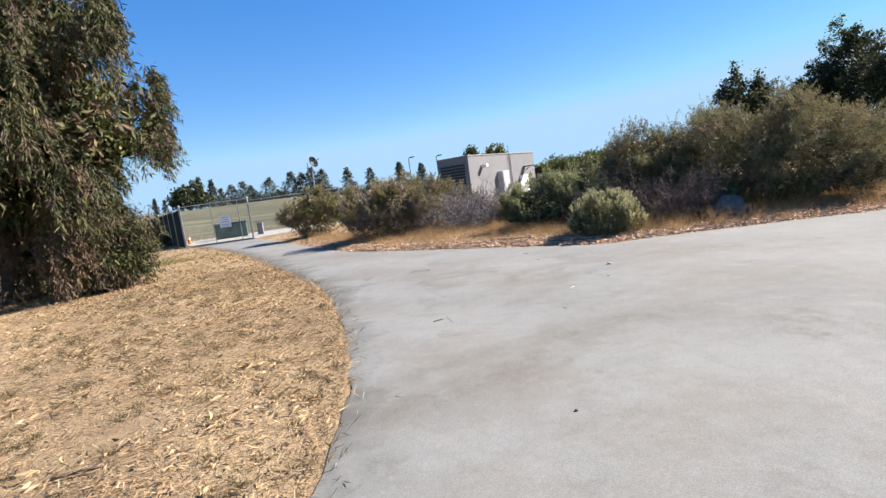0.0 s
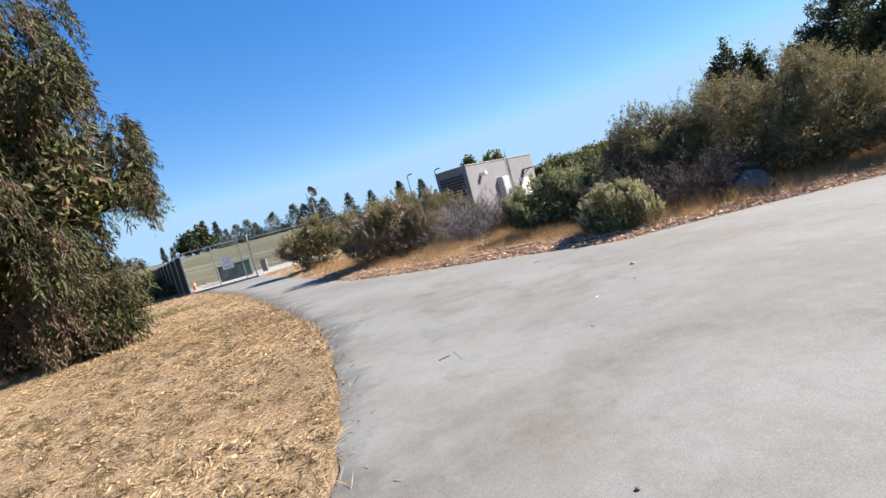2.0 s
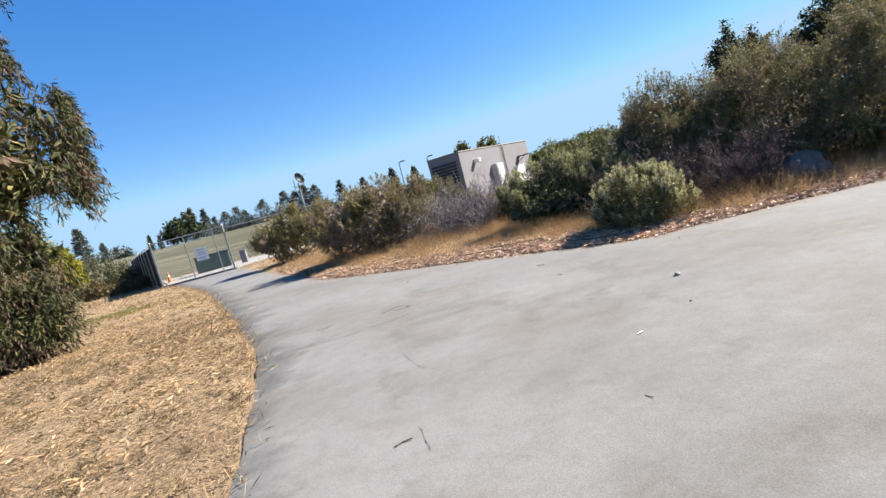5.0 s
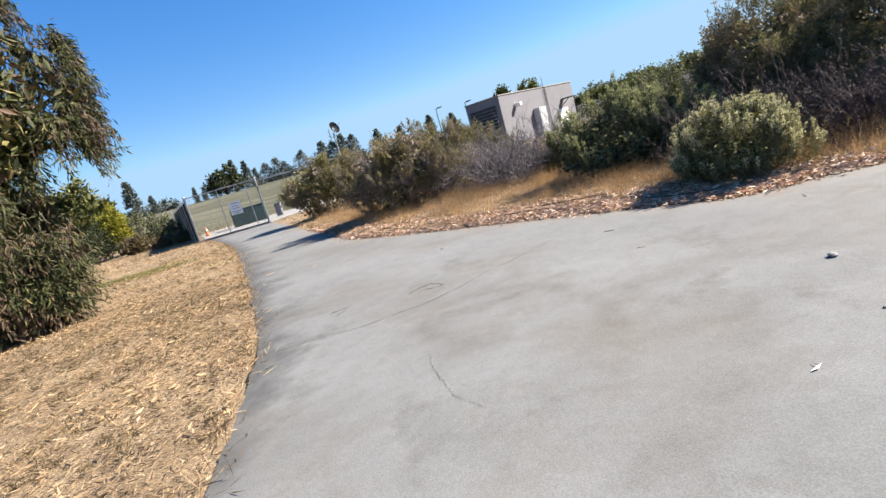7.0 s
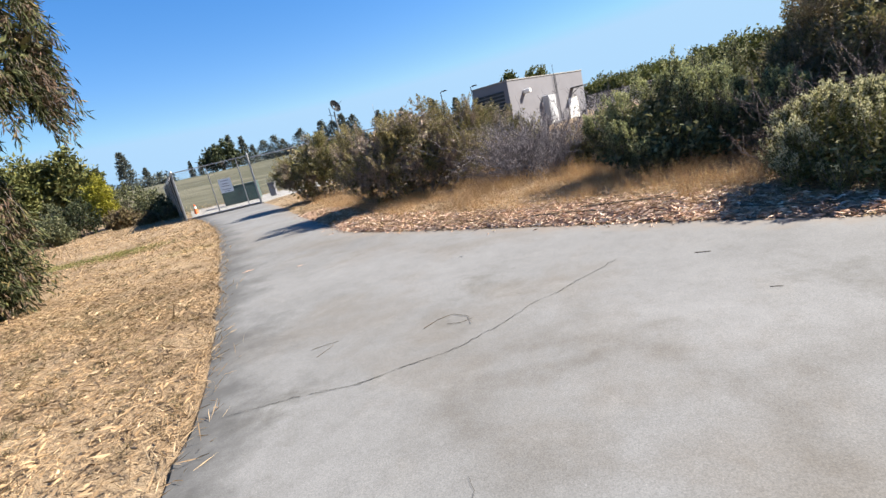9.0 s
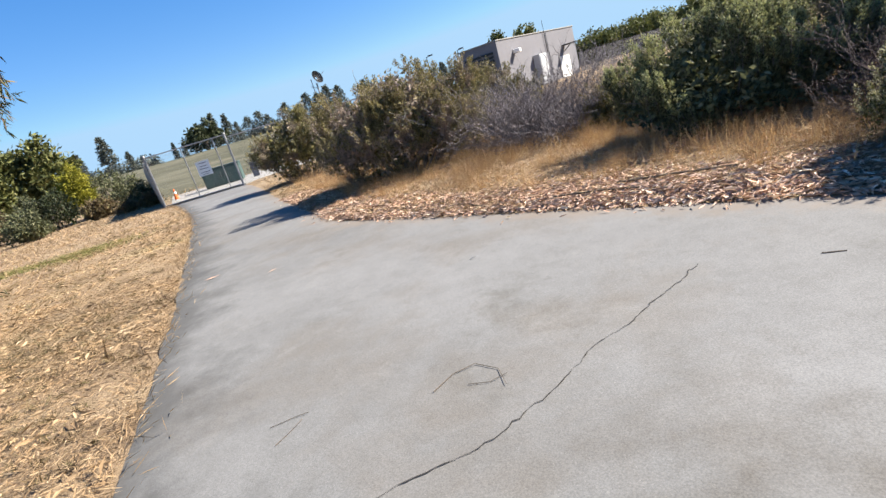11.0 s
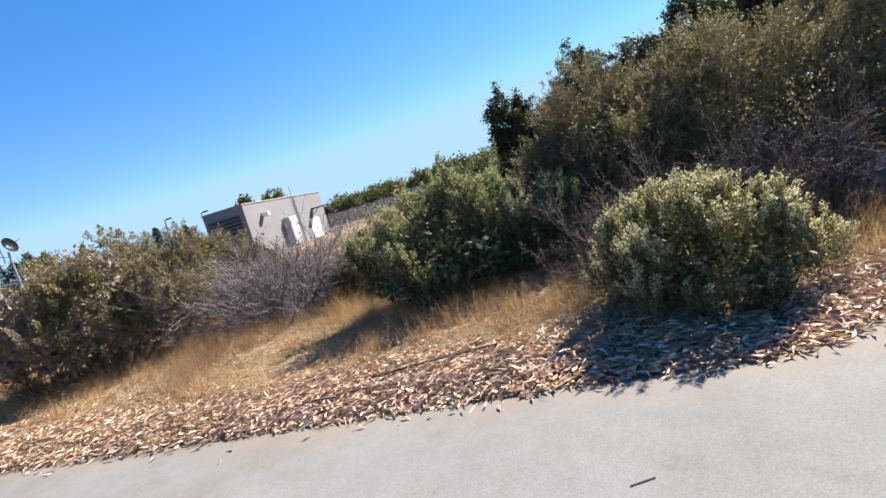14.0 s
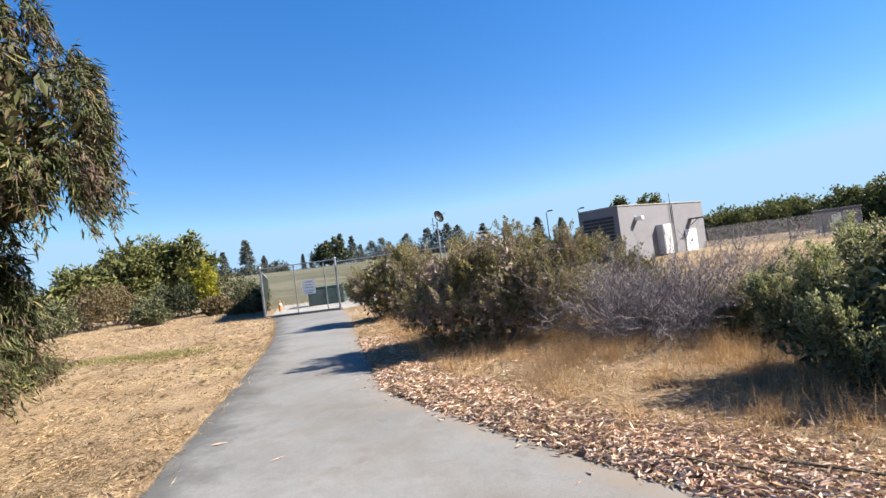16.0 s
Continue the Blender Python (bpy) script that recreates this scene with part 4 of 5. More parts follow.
def rail(parent, a, b, r=0.024, mat=None):
    return part("rail", tube(bmesh.new(), a, b, r, None, 8), mat or M_STEEL, parent)


def gate():
    w, h = 3.85, 2.4
    root = empty("chain_link_gate", -15.28, 29.25, 0, math.degrees(math.atan2(0.43, 3.85)))
    post(root, 0, h + 0.05, 0.055)
    post(root, w, h + 0.05, 0.05)
    for x in (0.45, 0.845):
        post(root, w * x, h - 0.02, 0.026)
    for z in (0.08, h):
        rail(root, (0, 0, z), (w, 0, z))
    part("chain_link", chain_mesh(bmesh.new(), w, h - 0.1, 0.09, 0.0022), M_WIRE, root)
    return tagged(root, "closed galvanised chain-link double gate across the path", "gate")


def sign():
    root = empty("gate_sign", -15.28 + 3.85 * 0.63, 29.25 + 0.43 * 0.63 - 0.06, 1.25, math.degrees(math.atan2(0.43, 3.85)))
    plate = part("plate", box(bmesh.new(), -0.32, 0.32, -0.006, 0.0, -0.34, 0.34, 0.002), M_WHITE, root)
    for z, w in ((0.24, 0.4), (0.1, 0.34), (-0.02, 0.42), (-0.18, 0.46), (-0.27, 0.3)):
        part("text_line", box(bmesh.new(), -w / 2, w / 2, -0.011, -0.0065, z - 0.014, z + 0.014), M_PRINT, plate)
    return tagged(root, "white rectangular sign with dark lettering wired to the gate", "sign")


def screened_fence():
    """The fence that runs on from the gate's post, hung with dark green fabric."""
    d = Vector((-15.28, 29.25 - 7.0, 0)).normalized()
    root = empty("screened_fence", -15.28 + d.x * 0.08, 29.25 + d.y * 0.08, 0, math.degrees(math.atan2(d.y, d.x)))
    for i in range(1, 10):
        post(root, i * 3.0, 2.35, 0.035, 0.04)
    rail(root, (0.05, 0.04, 2.32), (27, 0.04, 2.32))
    bm = bmesh.new()
    cols = 110
    rows = [[bm.verts.new((0.06 + 27 * i / cols, 0.03 * math.sin(i * 1.9) * (0.3 + k), 0.04 + 2.2 * k)) for i in range(cols)] for k in (0, 0.5, 1)]
    for r0, r1 in zip(rows, rows[1:]):
        for i in range(cols - 1):
            bm.faces.new((r0[i], r0[i + 1], r1[i + 1], r1[i]))
    bmesh.ops.solidify(bm, geom=bm.faces[:], thickness=0.004)
    part("privacy_fabric", bm, M_SCREEN, root, "dark green fabric screen")
    return tagged(root, "chain-link fence hung with dark green fabric", "fence")


def side_fence():
    root = empty("side_fence", -11.38, 29.72, 0, 8.0)
    for i in range(1, 4):
        post(root, i * 2.6, 2.3, 0.035)
    rail(root, (0.06, 0, 2.28), (7.8, 0, 2.28))
    part("chain_link", chain_mesh(bmesh.new(), 7.8, 2.2, 0.11, 0.0022), M_WIRE, root)
    return tagged(root, "chain-link fence running on behind the shrubs", "fence")


def cabinet():
    root = empty("transformer_cabinet", -14.75, 34.6, 0.0, 20)
    part("pad", box(bmesh.new(), -1.15, 1.15, -0.9, 0.9, -0.1, 0.08, 0.02), M_CONCRETE, root)
    part("body", box(bmesh.new(), -1.0, 1.0, -0.75, 0.75, 0.084, 1.05, 0.03), M_BOXGREEN, root)
    part("lid", box(bmesh.new(), -1.04, 1.04, -0.79, 0.79, 1.054, 1.12, 0.02), M_BOXGREEN, root)
    for k in (-1, 1):
        door = part("door", box(bmesh.new(), min(0.02 * k, 0.94 * k), max(0.02 * k, 0.94 * k), -0.78, -0.754, 0.16, 1.0, 0.01), M_BOXGREEN, root)
        part("handle", box(bmesh.new(), 0.08 * k - 0.02, 0.08 * k + 0.02, -0.82, -0.784, 0.55, 0.72), M_DARKMETAL, door)
    return tagged(root, "dark green metal transformer cabinet on a concrete pad", "cabinet")


def cone():
    root = empty("traffic_cone", -17.0, 33.1, 0.02)
    part("base", box(bmesh.new(), -0.18, 0.18, -0.18, 0.18, 0, 0.03, 0.01), M_ORANGE, root)
    part("body", tube(bmesh.new(), (0, 0, 0.032), (0, 0, 0.62), 0.13, 0.03, 16), M_ORANGE, root)
    part("collar", tube(bmesh.new(), (0, 0, 0.36), (0, 0, 0.47), 0.083, 0.064, 16), M_WHITE, root, "white reflective collar")
    return tagged(root, "orange traffic cone standing behind the gate", "traffic cone")


def pedestal(x, y, w, h, label):
    root = empty("utility_pedestal", x, y, 0, 10)
    part("body", box(bmesh.new(), -w / 2, w / 2, -0.2, 0.2, 0, h, 0.02), M_STUCCO, root)
    part("cap", box(bmesh.new(), -w / 2 - 0.03, w / 2 + 0.03, -0.23, 0.23, h + 0.004, h + 0.05, 0.01), M_STEEL, root)
    return tagged(root, label, "pedestal")


def yard_slab():
    bm = bmesh.new()
    d = Vector((-15.28, 22.95, 0)).normalized()
    a, b = Vector((-15.0, 29.35, 0.07)), Vector((-11.4, 29.78, 0.07))
    c, e = b + Vector((6.0, 8.5, 0)), a + d * 11 + Vector((0.4, 0, 0))
    low = [bm.verts.new(p - Vector((0, 0, 0.1))) for p in (a, b, c, e)]
    top = [bm.verts.new(p) for p in (a, b, c, e)]
    bm.faces.new(top)
    for i in range(4):
        bm.faces.new((low[i], low[(i + 1) % 4], top[(i + 1) % 4], top[i]))
    return tagged(part("pavement", bm, M_CONCRETE), "pale paved yard beyond the gate", "pavement", kind="structure")


gate(), sign(), screened_fence(), side_fence(), cabinet(), cone(), yard_slab()
pedestal(-12.4, 33.6, 0.35, 0.8, "grey utility pedestal behind the gate")


def dish_pole():
    px, py = polar(-16.0, 55)
    base = float(terrain(px, py))
    root = empty("dish_pole", px, py, base)
    part("pole", tube(bmesh.new(), (0, 0, -0.2), (0, 0, 6.1 - base), 0.1, 0.08, 10), M_STEEL, root)
    bm = bmesh.new()
    rings = []
    for k in range(6):
        r = 0.68 * k / 5
        rings.append([bm.verts.new((r * math.cos(a * math.pi / 12), r * math.sin(a * math.pi / 12), 0.3 * (r / 0.68) ** 2)) for a in range(24)])
    for r0, r1 in zip(rings[1:], rings[2:]):
        for i in range(24):
            bm.faces.new((r0[i], r0[(i + 1) % 24], r1[(i + 1) % 24], r1[i]))
    bmesh.ops.solidify(bm, geom=bm.faces[:], thickness=0.03)
    bmesh.ops.transform(bm, matrix=pose(0.1, 0, 6.55 - base, 0, 72, -28), verts=bm.verts)
    reflector = part("reflector", bm, M_DARKMETAL, root, "dark round dish reflector")
    part("feed_arm", tube(bmesh.new(), (0.2, 0, 6.5 - base), (1.1, 0, 7.0 - base), 0.025), M_STEEL, reflector)
    part("side_aerial", tube(bmesh.new(), (-0.45, 0, 5.2 - base), (-0.45, 0, 6.6 - base), 0.04), M_STEEL, root)
    part("aerial_bracket", tube(bmesh.new(), (-0.7, 0, 5.9 - base), (0, 0, 5.6 - base), 0.03), M_STEEL, root)
    return tagged(root, "steel pole carrying a dark satellite dish", "antenna")


dish_pole()


def street_lamp(az_deg, dist, top):
    px, py = polar(az_deg, dist)
    base = float(terrain(px, py))
    root = empty("street_lamp", px, py, base)
    part("pole", tube(bmesh.new(), (0, 0, -0.2), (0, 0, top - base), 0.09, 0.06, 8), M_DARKMETAL, root)
    part("arm", tube(bmesh.new(), (0, 0, top - base - 0.05), (0.6, 0, top - base), 0.04, None, 8), M_DARKMETAL, root)
    part("lamp_head", box(bmesh.new(), 0.2, 1.0, -0.18, 0.18, top - base - 0.02, top - base + 0.14, 0.03), M_DARKMETAL, root)
    return tagged(root, "dark street lamp with a single flat head", "street lamp", "street lamps by the building")


street_lamp(-3.7, 80, 7.4)
street_lamp(-0.3, 80, 7.1)


def far_fence():
    (ax, ay), (bx, by) = polar(11.9, 62), polar(24.0, 53)
    d = math.hypot(bx - ax, by - ay)
    root = empty("far_fence", ax, ay, -0.45, math.degrees(math.atan2(by - ay, bx - ax)))
    for i in range(int(d / 3) + 1):
        post(root, i * 3.0, 2.1, 0.035, 0, M_FENCE)
    rail(root, (0, 0, 2.08), (d, 0, 2.08), 0.02, M_FENCE)
    part("chain_link", chain_mesh(bmesh.new(), d, 2.0, 0.12, 0.014), M_FENCE, root)
    return tagged(root, "grey chain-link fence at the far side of the field", "fence")


far_fence()


def far_shed():
    px, py = polar(22.3, 66)
    root = empty("storage_shed", px, py, -0.45, -20)
    part("body", box(bmesh.new(), -1.9, 1.9, -1.2, 1.2, 0, 2.3, 0.03), M_STUCCO, root)
    part("roof", box(bmesh.new(), -2.05, 2.05, -1.35, 1.35, 2.304, 2.42, 0.02), M_CONCRETE, root)
    part("panel", box(bmesh.new(), -0.5, 0.3, -1.26, -1.204, 0.9, 1.8), M_WHITE, root)
    return tagged(root, "grey storage shed behind the far fence", "shed")


far_shed()


def red_sign():
    px, py = polar(19.6, 60)
    root = empty("red_sign", px, py, -0.45)
    part("pole", tube(bmesh.new(), (0, 0, 0), (0, 0, 1.3), 0.03), M_STEEL, root)
    part("plate", box(bmesh.new(), -0.2, 0.2, -0.05, -0.032, 0.95, 1.5, 0.005), plain_material("red_paint", (0.4, 0.05, 0.05), 0.5), root)
    return tagged(root, "small red sign on a post by the far fence", "sign")


red_sign()

# ---------------------------------------------------------------- far trees
rng_far = random.Random(8)
for az_deg, elev, dist, w in ((12.6, 1.9, 92, 4.5), (13.8, 2.2, 96, 5), (15.0, 2.0, 90, 5), (16.2, 2.3, 95, 5), (17.4, 2.1, 92, 5.5), (18.6, 2.5, 98, 6), (19.8, 2.4, 95, 5.5), (21.2, 1.6, 92, 5), (22.8, 2.3, 88, 5.5), (24.4, 2.6, 84, 6), (26.3, 3.0, 80, 6.5), (28.0, 2.6, 78, 6.5), (30.0, 2.3, 82, 7), (32.0, 2.5, 82, 7), (34.5, 2.4, 80, 8)):
    px, py = polar(az_deg, dist)
    far_tree("grove_tree", px, py, 1.4 + dist * math.tan(radians(elev - 0.35)), w, int(az_deg * 10), M_FARGREEN, "rounded green tree in a far grove", z=-0.45, leaves=4200, leaf=(0.42, 0.26), low=0.36, tips=150, spread=0.8, group="far grove")
for az_deg, elev, dist, w in ((4.0, 4.5, 75, 2.2), (6.3, 4.1, 78, 2.6), (7.4, 4.1, 78, 2.6)):
    px, py = polar(az_deg, dist)
    far_tree("tree_behind_building", px, py, 2.0 + dist * math.tan(radians(elev)), w, int(az_deg * 10), M_FARGREEN, "green treetop rising behind the building", z=-0.45, leaves=1600, leaf=(0.4, 0.25), low=0.6, tips=90, spread=0.5, group="trees behind the building")
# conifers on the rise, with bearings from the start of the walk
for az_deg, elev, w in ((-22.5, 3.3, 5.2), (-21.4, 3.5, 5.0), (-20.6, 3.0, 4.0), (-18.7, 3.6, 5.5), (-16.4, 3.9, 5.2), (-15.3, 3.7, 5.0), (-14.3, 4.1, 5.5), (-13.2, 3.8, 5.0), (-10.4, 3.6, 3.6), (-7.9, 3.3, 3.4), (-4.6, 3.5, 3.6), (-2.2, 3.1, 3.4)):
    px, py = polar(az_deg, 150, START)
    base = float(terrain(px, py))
    conifer("far_conifer", px, py, 1.4 + 150 * math.tan(radians(elev)) - base + 0.3, w * 1.9, int(-az_deg * 10), "far conifer on the rise, bluish with painted haze", z=base - 0.3, group="far conifers", tiers=13, per=11)
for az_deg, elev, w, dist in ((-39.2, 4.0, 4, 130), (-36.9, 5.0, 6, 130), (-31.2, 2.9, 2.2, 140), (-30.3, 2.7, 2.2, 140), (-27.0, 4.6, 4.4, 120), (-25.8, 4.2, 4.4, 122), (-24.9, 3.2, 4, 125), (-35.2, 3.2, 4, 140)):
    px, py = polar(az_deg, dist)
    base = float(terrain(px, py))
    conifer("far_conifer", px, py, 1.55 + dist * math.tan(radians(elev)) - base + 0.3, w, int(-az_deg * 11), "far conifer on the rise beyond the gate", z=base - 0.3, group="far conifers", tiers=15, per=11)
px, py = polar(-28.2, 118)
far_tree("dark_round_tree", px, py, 5.6, 7.5, 61, M_DARKTREE, "dark spreading tree on the rise", z=float(terrain(px, py)) - 0.2, leaves=3200, leaf=(0.6, 0.35), low=0.45, tips=160, spread=0.7)
for i in range(26):                        # low woods along the skyline
    az_deg = -62 + i * 2.55
    px, py = polar(az_deg, 165 + 20 * rng_far.random())
    if -32 < az_deg < -24:
        continue
    # takes the conifers' colour, with the same haze painted in
    far_tree("skyline_tree", px, py, 2.6 + 1.6 * rng_far.random(), 8.5, 300 + i, M_HAZED_CONIFER, "low tree along the skyline, grey-green with painted haze", z=float(terrain(px, py)) - 0.3, leaves=900, leaf=(0.9, 0.5), low=0.4, tips=70, spread=1.0, group="skyline trees")

# ---------------------------------------------------------------- field to the left
for name, x, y, w, h, seed, mat, label in (
        ("willow_tree", *polar(-47.5, 58), 5.6, 6.4, 71, M_WILLOW, "olive-green willow beyond the dry field"),
        ("willow_tree", *polar(-44.8, 60), 4.6, 7.2, 72, M_WILLOW, "yellowish willow beyond the dry field"),
        ("willow_tree", *polar(-42.2, 58), 3.6, 6.4, 73, M_WILLOW, "willow with hanging dark strands"),
        ("willow_tree", *polar(-51.5, 56), 5.2, 4.6, 74, M_WILLOW, "olive-green willow beside others")):
    far_tree(name, x, y, h, w, seed, mat, label, z=float(terrain(x, y)) - 0.1, leaves=4200, leaf=(0.5, 0.2), low=0.45, tips=260, spread=0.5, group="willows")
x, y = polar(-41.2, 42)
shrub("yellow_shrub", x, y, (0.8, 0.7), 3.6, 75, M_YELLOW, M_TWIG, 260, 40, (0.16, 0.07), 0.28, label="bright yellow-green shrub in the dry field", fill=500, fill_leaf=(0.25, 0.12), low=0.35, wisps=40)
for az_deg, dist, r, h, seed, mat, label in ((-43.7, 41, 1.6, 2.6, 76, M_DARKTREE, "dark green shrub in the dry field"), (-39.0, 43, 1.7, 2.9, 77, M_GREEN, "green shrub beside the yellow one"), (-37.2, 41, 1.4, 2.0, 78, M_GREEN, "low green shrub near the fence"),
                                             (-46.2, 36, 1.1, 1.7, 79, M_GREEN, "small rounded shrub in the dry field"), (-48.8, 44, 1.9, 2.8, 80, M_BRUSH, "brown dry shrub in the field"), (-51.2, 42, 1.9, 2.9, 81, M_BRUSH, "brown dry shrub with bare twigs"), (-53.8, 40, 1.6, 2.4, 82, M_GREEN, "green shrub among dry brush"),
                                             (-36.4, 33, 0.5, 0.55, 83, M_BRUSH, "low dry tuft near the gate"), (-38.3, 34, 0.55, 0.5, 84, M_BRUSH, "low dry tuft in the field"), (-45.3, 43, 1.4, 2.4, 85, M_GREEN, "green shrub in the dry field"), (-40.3, 38, 1.0, 1.2, 86, M_BRUSH, "olive-brown low shrub in the field")):
    x, y = polar(az_deg, dist)
    shrub("field_shrub", x, y, (r, r * 0.85), h, seed, mat, M_TWIG, 130, 22, (0.18, 0.08), 0.22, label=label, fill=450, fill_leaf=(0.25, 0.14), z=float(terrain(x, y)))


# ---------------------------------------------------------------- boulder, sticks, stones


def boulder(x, y, sx, sy, sz):
    bm = bmesh.new()
    bmesh.ops.create_icosphere(bm, subdivisions=4, radius=1)
    for v in bm.verts:
        k = 1 + 0.22 * noise.noise(v.co * 1.6) + 0.08 * noise.noise(v.co * 5)
        v.co = Vector((v.co.x * sx * k, v.co.y * sy * k, v.co.z * sz * k))
    ob = part("boulder", bm, M_STONE)
    ob.matrix_basis = pose(x, y, sz * 0.45, 0, 0, 20)
    return tagged(ob, "grey weathered boulder half hidden under a shrub", "boulder")


boulder(5.75, 10.4, 0.42, 0.3, 0.33)


def stick(name, points, r, mat, label, z=0.02, category="twig"):
    bm = bmesh.new()
    for i, (a, b) in enumerate(zip(points, points[1:])):
        k = 1 - 0.5 * i / len(points)
        tube(bm, (*a, z), (*b, z + 0.004 * (i % 2)), r * k, r * k * 0.85, 6)
    ob = part(name, bm, mat)
    return tagged(ob, label, category)


stick("fallen_stick", [(-2.5, 2.72), (-2.36, 2.78), (-2.2, 2.8)], 0.014, M_BARK, "short dark stick lying in the dry grass", 0.06)
stick("fallen_stick", [(0.9, 11.6), (1.3, 11.42), (1.8, 11.12)], 0.012, M_BARK, "long brown stick on the leaf litter", 0.08)
stick("fallen_stick", [(0.3, 11.75), (0.75, 11.5), (1.0, 11.25)], 0.01, M_BARK, "thin brown stick on the leaf litter", 0.07)
stick("fallen_stick", [(2.0, 10.35), (2.25, 10.0), (2.7, 9.7)], 0.008, M_BARK, "thin grey stick on the leaf litter", 0.06)
stick("fallen_stick", [(-0.75, 12.7), (-0.55, 12.45), (-0.4, 12.2)], 0.012, M_BARK, "dark stick at the edge of the litter", 0.05)
stick("fallen_stick", [(1.9, 16.4), (2.4, 16.1), (3.0, 15.6)], 0.02, M_BARK, "fallen branch in the dry grass", 0.08)
stick("twig_on_path", [(1.3, 9.285), (1.4, 9.25)], 0.004, M_BARK, "small dark twig lying on the asphalt", 0.015)
stick("twig_on_path", [(4.14, 9.18), (4.25, 9.2), (4.36, 9.25)], 0.008, M_BARK, "small dark twig at the asphalt's edge", 0.02)
stick("twig_on_path", [(-0.77, 8.78), (-0.68, 8.9), (-0.56, 8.95), (-0.45, 8.86), (-0.42, 8.71)], 0.0024, M_BARK, "curled dry vine lying on the asphalt", 0.018)
stick("twig_on_path", [(-0.6, 8.78), (-0.5, 8.76), (-0.41, 8.8)], 0.0018, M_BARK, "thin dry twig on the asphalt", 0.018)
stick("twig_on_path", [(-1.53, 8.62), (-1.49, 8.7), (-1.45, 8.79)], 0.0018, M_BARK, "thin dry needle on the asphalt", 0.017)
stick("twig_on_path", [(-1.62, 8.78), (-1.5, 8.83), (-1.43, 8.84)], 0.0018, M_BARK, "thin dry needle on the asphalt", 0.017)
stick("twig_on_path", [(-0.29, 5.27), (-0.25, 5.3), (-0.19, 5.31)], 0.006, M_BARK, "short dark twig on the asphalt", 0.018)
stick("twig_on_path", [(1.075, 5.15), (1.085, 5.125), (1.1, 5.1)], 0.0025, M_BARK, "short dark twig on the asphalt", 0.014)
stick("twig_on_path", [(3.01, 8.8), (2.98, 8.74), (2.97, 8.68)], 0.003, M_BARK, "short dark twig on the asphalt", 0.014)
stick("twig_on_path", [(3.53, 9.25), (3.56, 9.2), (3.58, 9.16)], 0.005, M_BARK, "short dark twig at the asphalt's edge", 0.018)
stick("twig_on_path", [(1.38, 8.41), (1.42, 8.4), (1.44, 8.38)], 0.0022, M_BARK, "thin dry twig on the asphalt", 0.014)
for x, y, s, label in ((2.22, 7.18, 0.028, "small pale stone on the asphalt"), (0.6, 2.83, 0.012, "tiny dark pebble on the asphalt"), (1.95, 6.4, 0.009, "tiny dark pebble on the asphalt")):
    bm = bmesh.new()
    bmesh.ops.create_icosphere(bm, subdivisions=2, radius=s)
    for v in bm.verts:
        v.co *= 1 + 0.3 * noise.noise(v.co * 40)
        v.co.z *= 0.6
    ob = part("pebble", bm, M_CONCRETE if s > 0.02 else M_STONE)
    ob.matrix_basis = pose(x, y, 0.012 + s * 0.5)
    tagged(ob, label, "pebble")
for x, y, s, turn, label in ((1.37, 6.0, 0.075, 30, "whitish curled leaf on the asphalt"), (1.42, 6.02, 0.05, 100, "whitish curled leaf on the asphalt"), (-3.94, 12.32, 0.2, 20, "pale dry leaf on the asphalt"), (-2.91, 11.89, 0.12, 60, "pale dry leaf on the asphalt"), (-0.6, 10.6, 0.08, 10, "pale dry leaf on the asphalt"), (-2.0, 4.35, 0.1, 50, "pale leaf lying in the mown grass")):
    v, f = leaf_arrays(np.random.default_rng(int(s * 100)), np.zeros((1, 3)), np.array([[1.0, 0, 0.05]]), s, s * 0.22, 0.4)
    v[:, 2] = np.abs(v[:, 2]) * 0.5
    ob = np_mesh("dry_leaf", v, f, M_LITTER if s > 0.1 else M_CABINET)
    ob.matrix_basis = pose(x, y, 0.02 if x > -1.9 or y > 6 else 0.08, 0, 0, turn)
    tagged(ob, label, "leaf")


def crack(points, width, seed):
    """A crack in the asphalt: a thin ragged dark ribbon."""
    rng = np.random.default_rng(seed)
    line = dense(rounded(np.array(points), 1), 0.03)
    line = line + np.cumsum(rng.normal(size=line.shape) * 0.006, 0) * 0.3 + rng.normal(size=line.shape) * 0.0045
    d = unit(np.gradient(line, axis=0))
    side = np.c_[-d[:, 1], d[:, 0]] * (width * rng.uniform(0.2, 1.1, len(line)))[:, None]
    v = np.c_[np.stack([line + side, line - side], 1).reshape(-1, 2), np.full(len(line) * 2, 0.0165)]
    i = np.arange(len(line) - 1)[:, None] * 2
    return np_mesh("crack", v, i + np.array([[0, 1, 3, 2]]), M_CRACK, road)


crack([(-1.1, 8.1), (-0.93, 8.18), (-0.71, 8.27), (-0.51, 8.34), (-0.31, 8.53), (-0.1, 8.73), (0.01, 8.89), (0.21, 9.0), (0.38, 9.18), (0.58, 9.33), (0.78, 9.52)], 0.0037, 1)
crack([(-1.93, 7.98), (-1.6, 8.06), (-1.35, 8.1), (-1.08, 8.1)], 0.0028, 2)
crack([(-0.41, 7.15), (-0.33, 6.81), (-0.24, 6.58), (-0.18, 6.46), (-0.11, 6.38), (-0.03, 6.29)], 0.0013, 3)
crack([(-0.16, 5.45), (-0.12, 5.3), (-0.07, 5.12)], 0.0022, 4)

# ---------------------------------------------------------------- dry grass and litter
LOOP = np.concatenate([ROAD, ROAD[:1]])


def scatter(rng, n, x0, x1, y0, y1):
    return np.c_[rng.uniform(x0, x1, n), rng.uniform(y0, y1, n)]


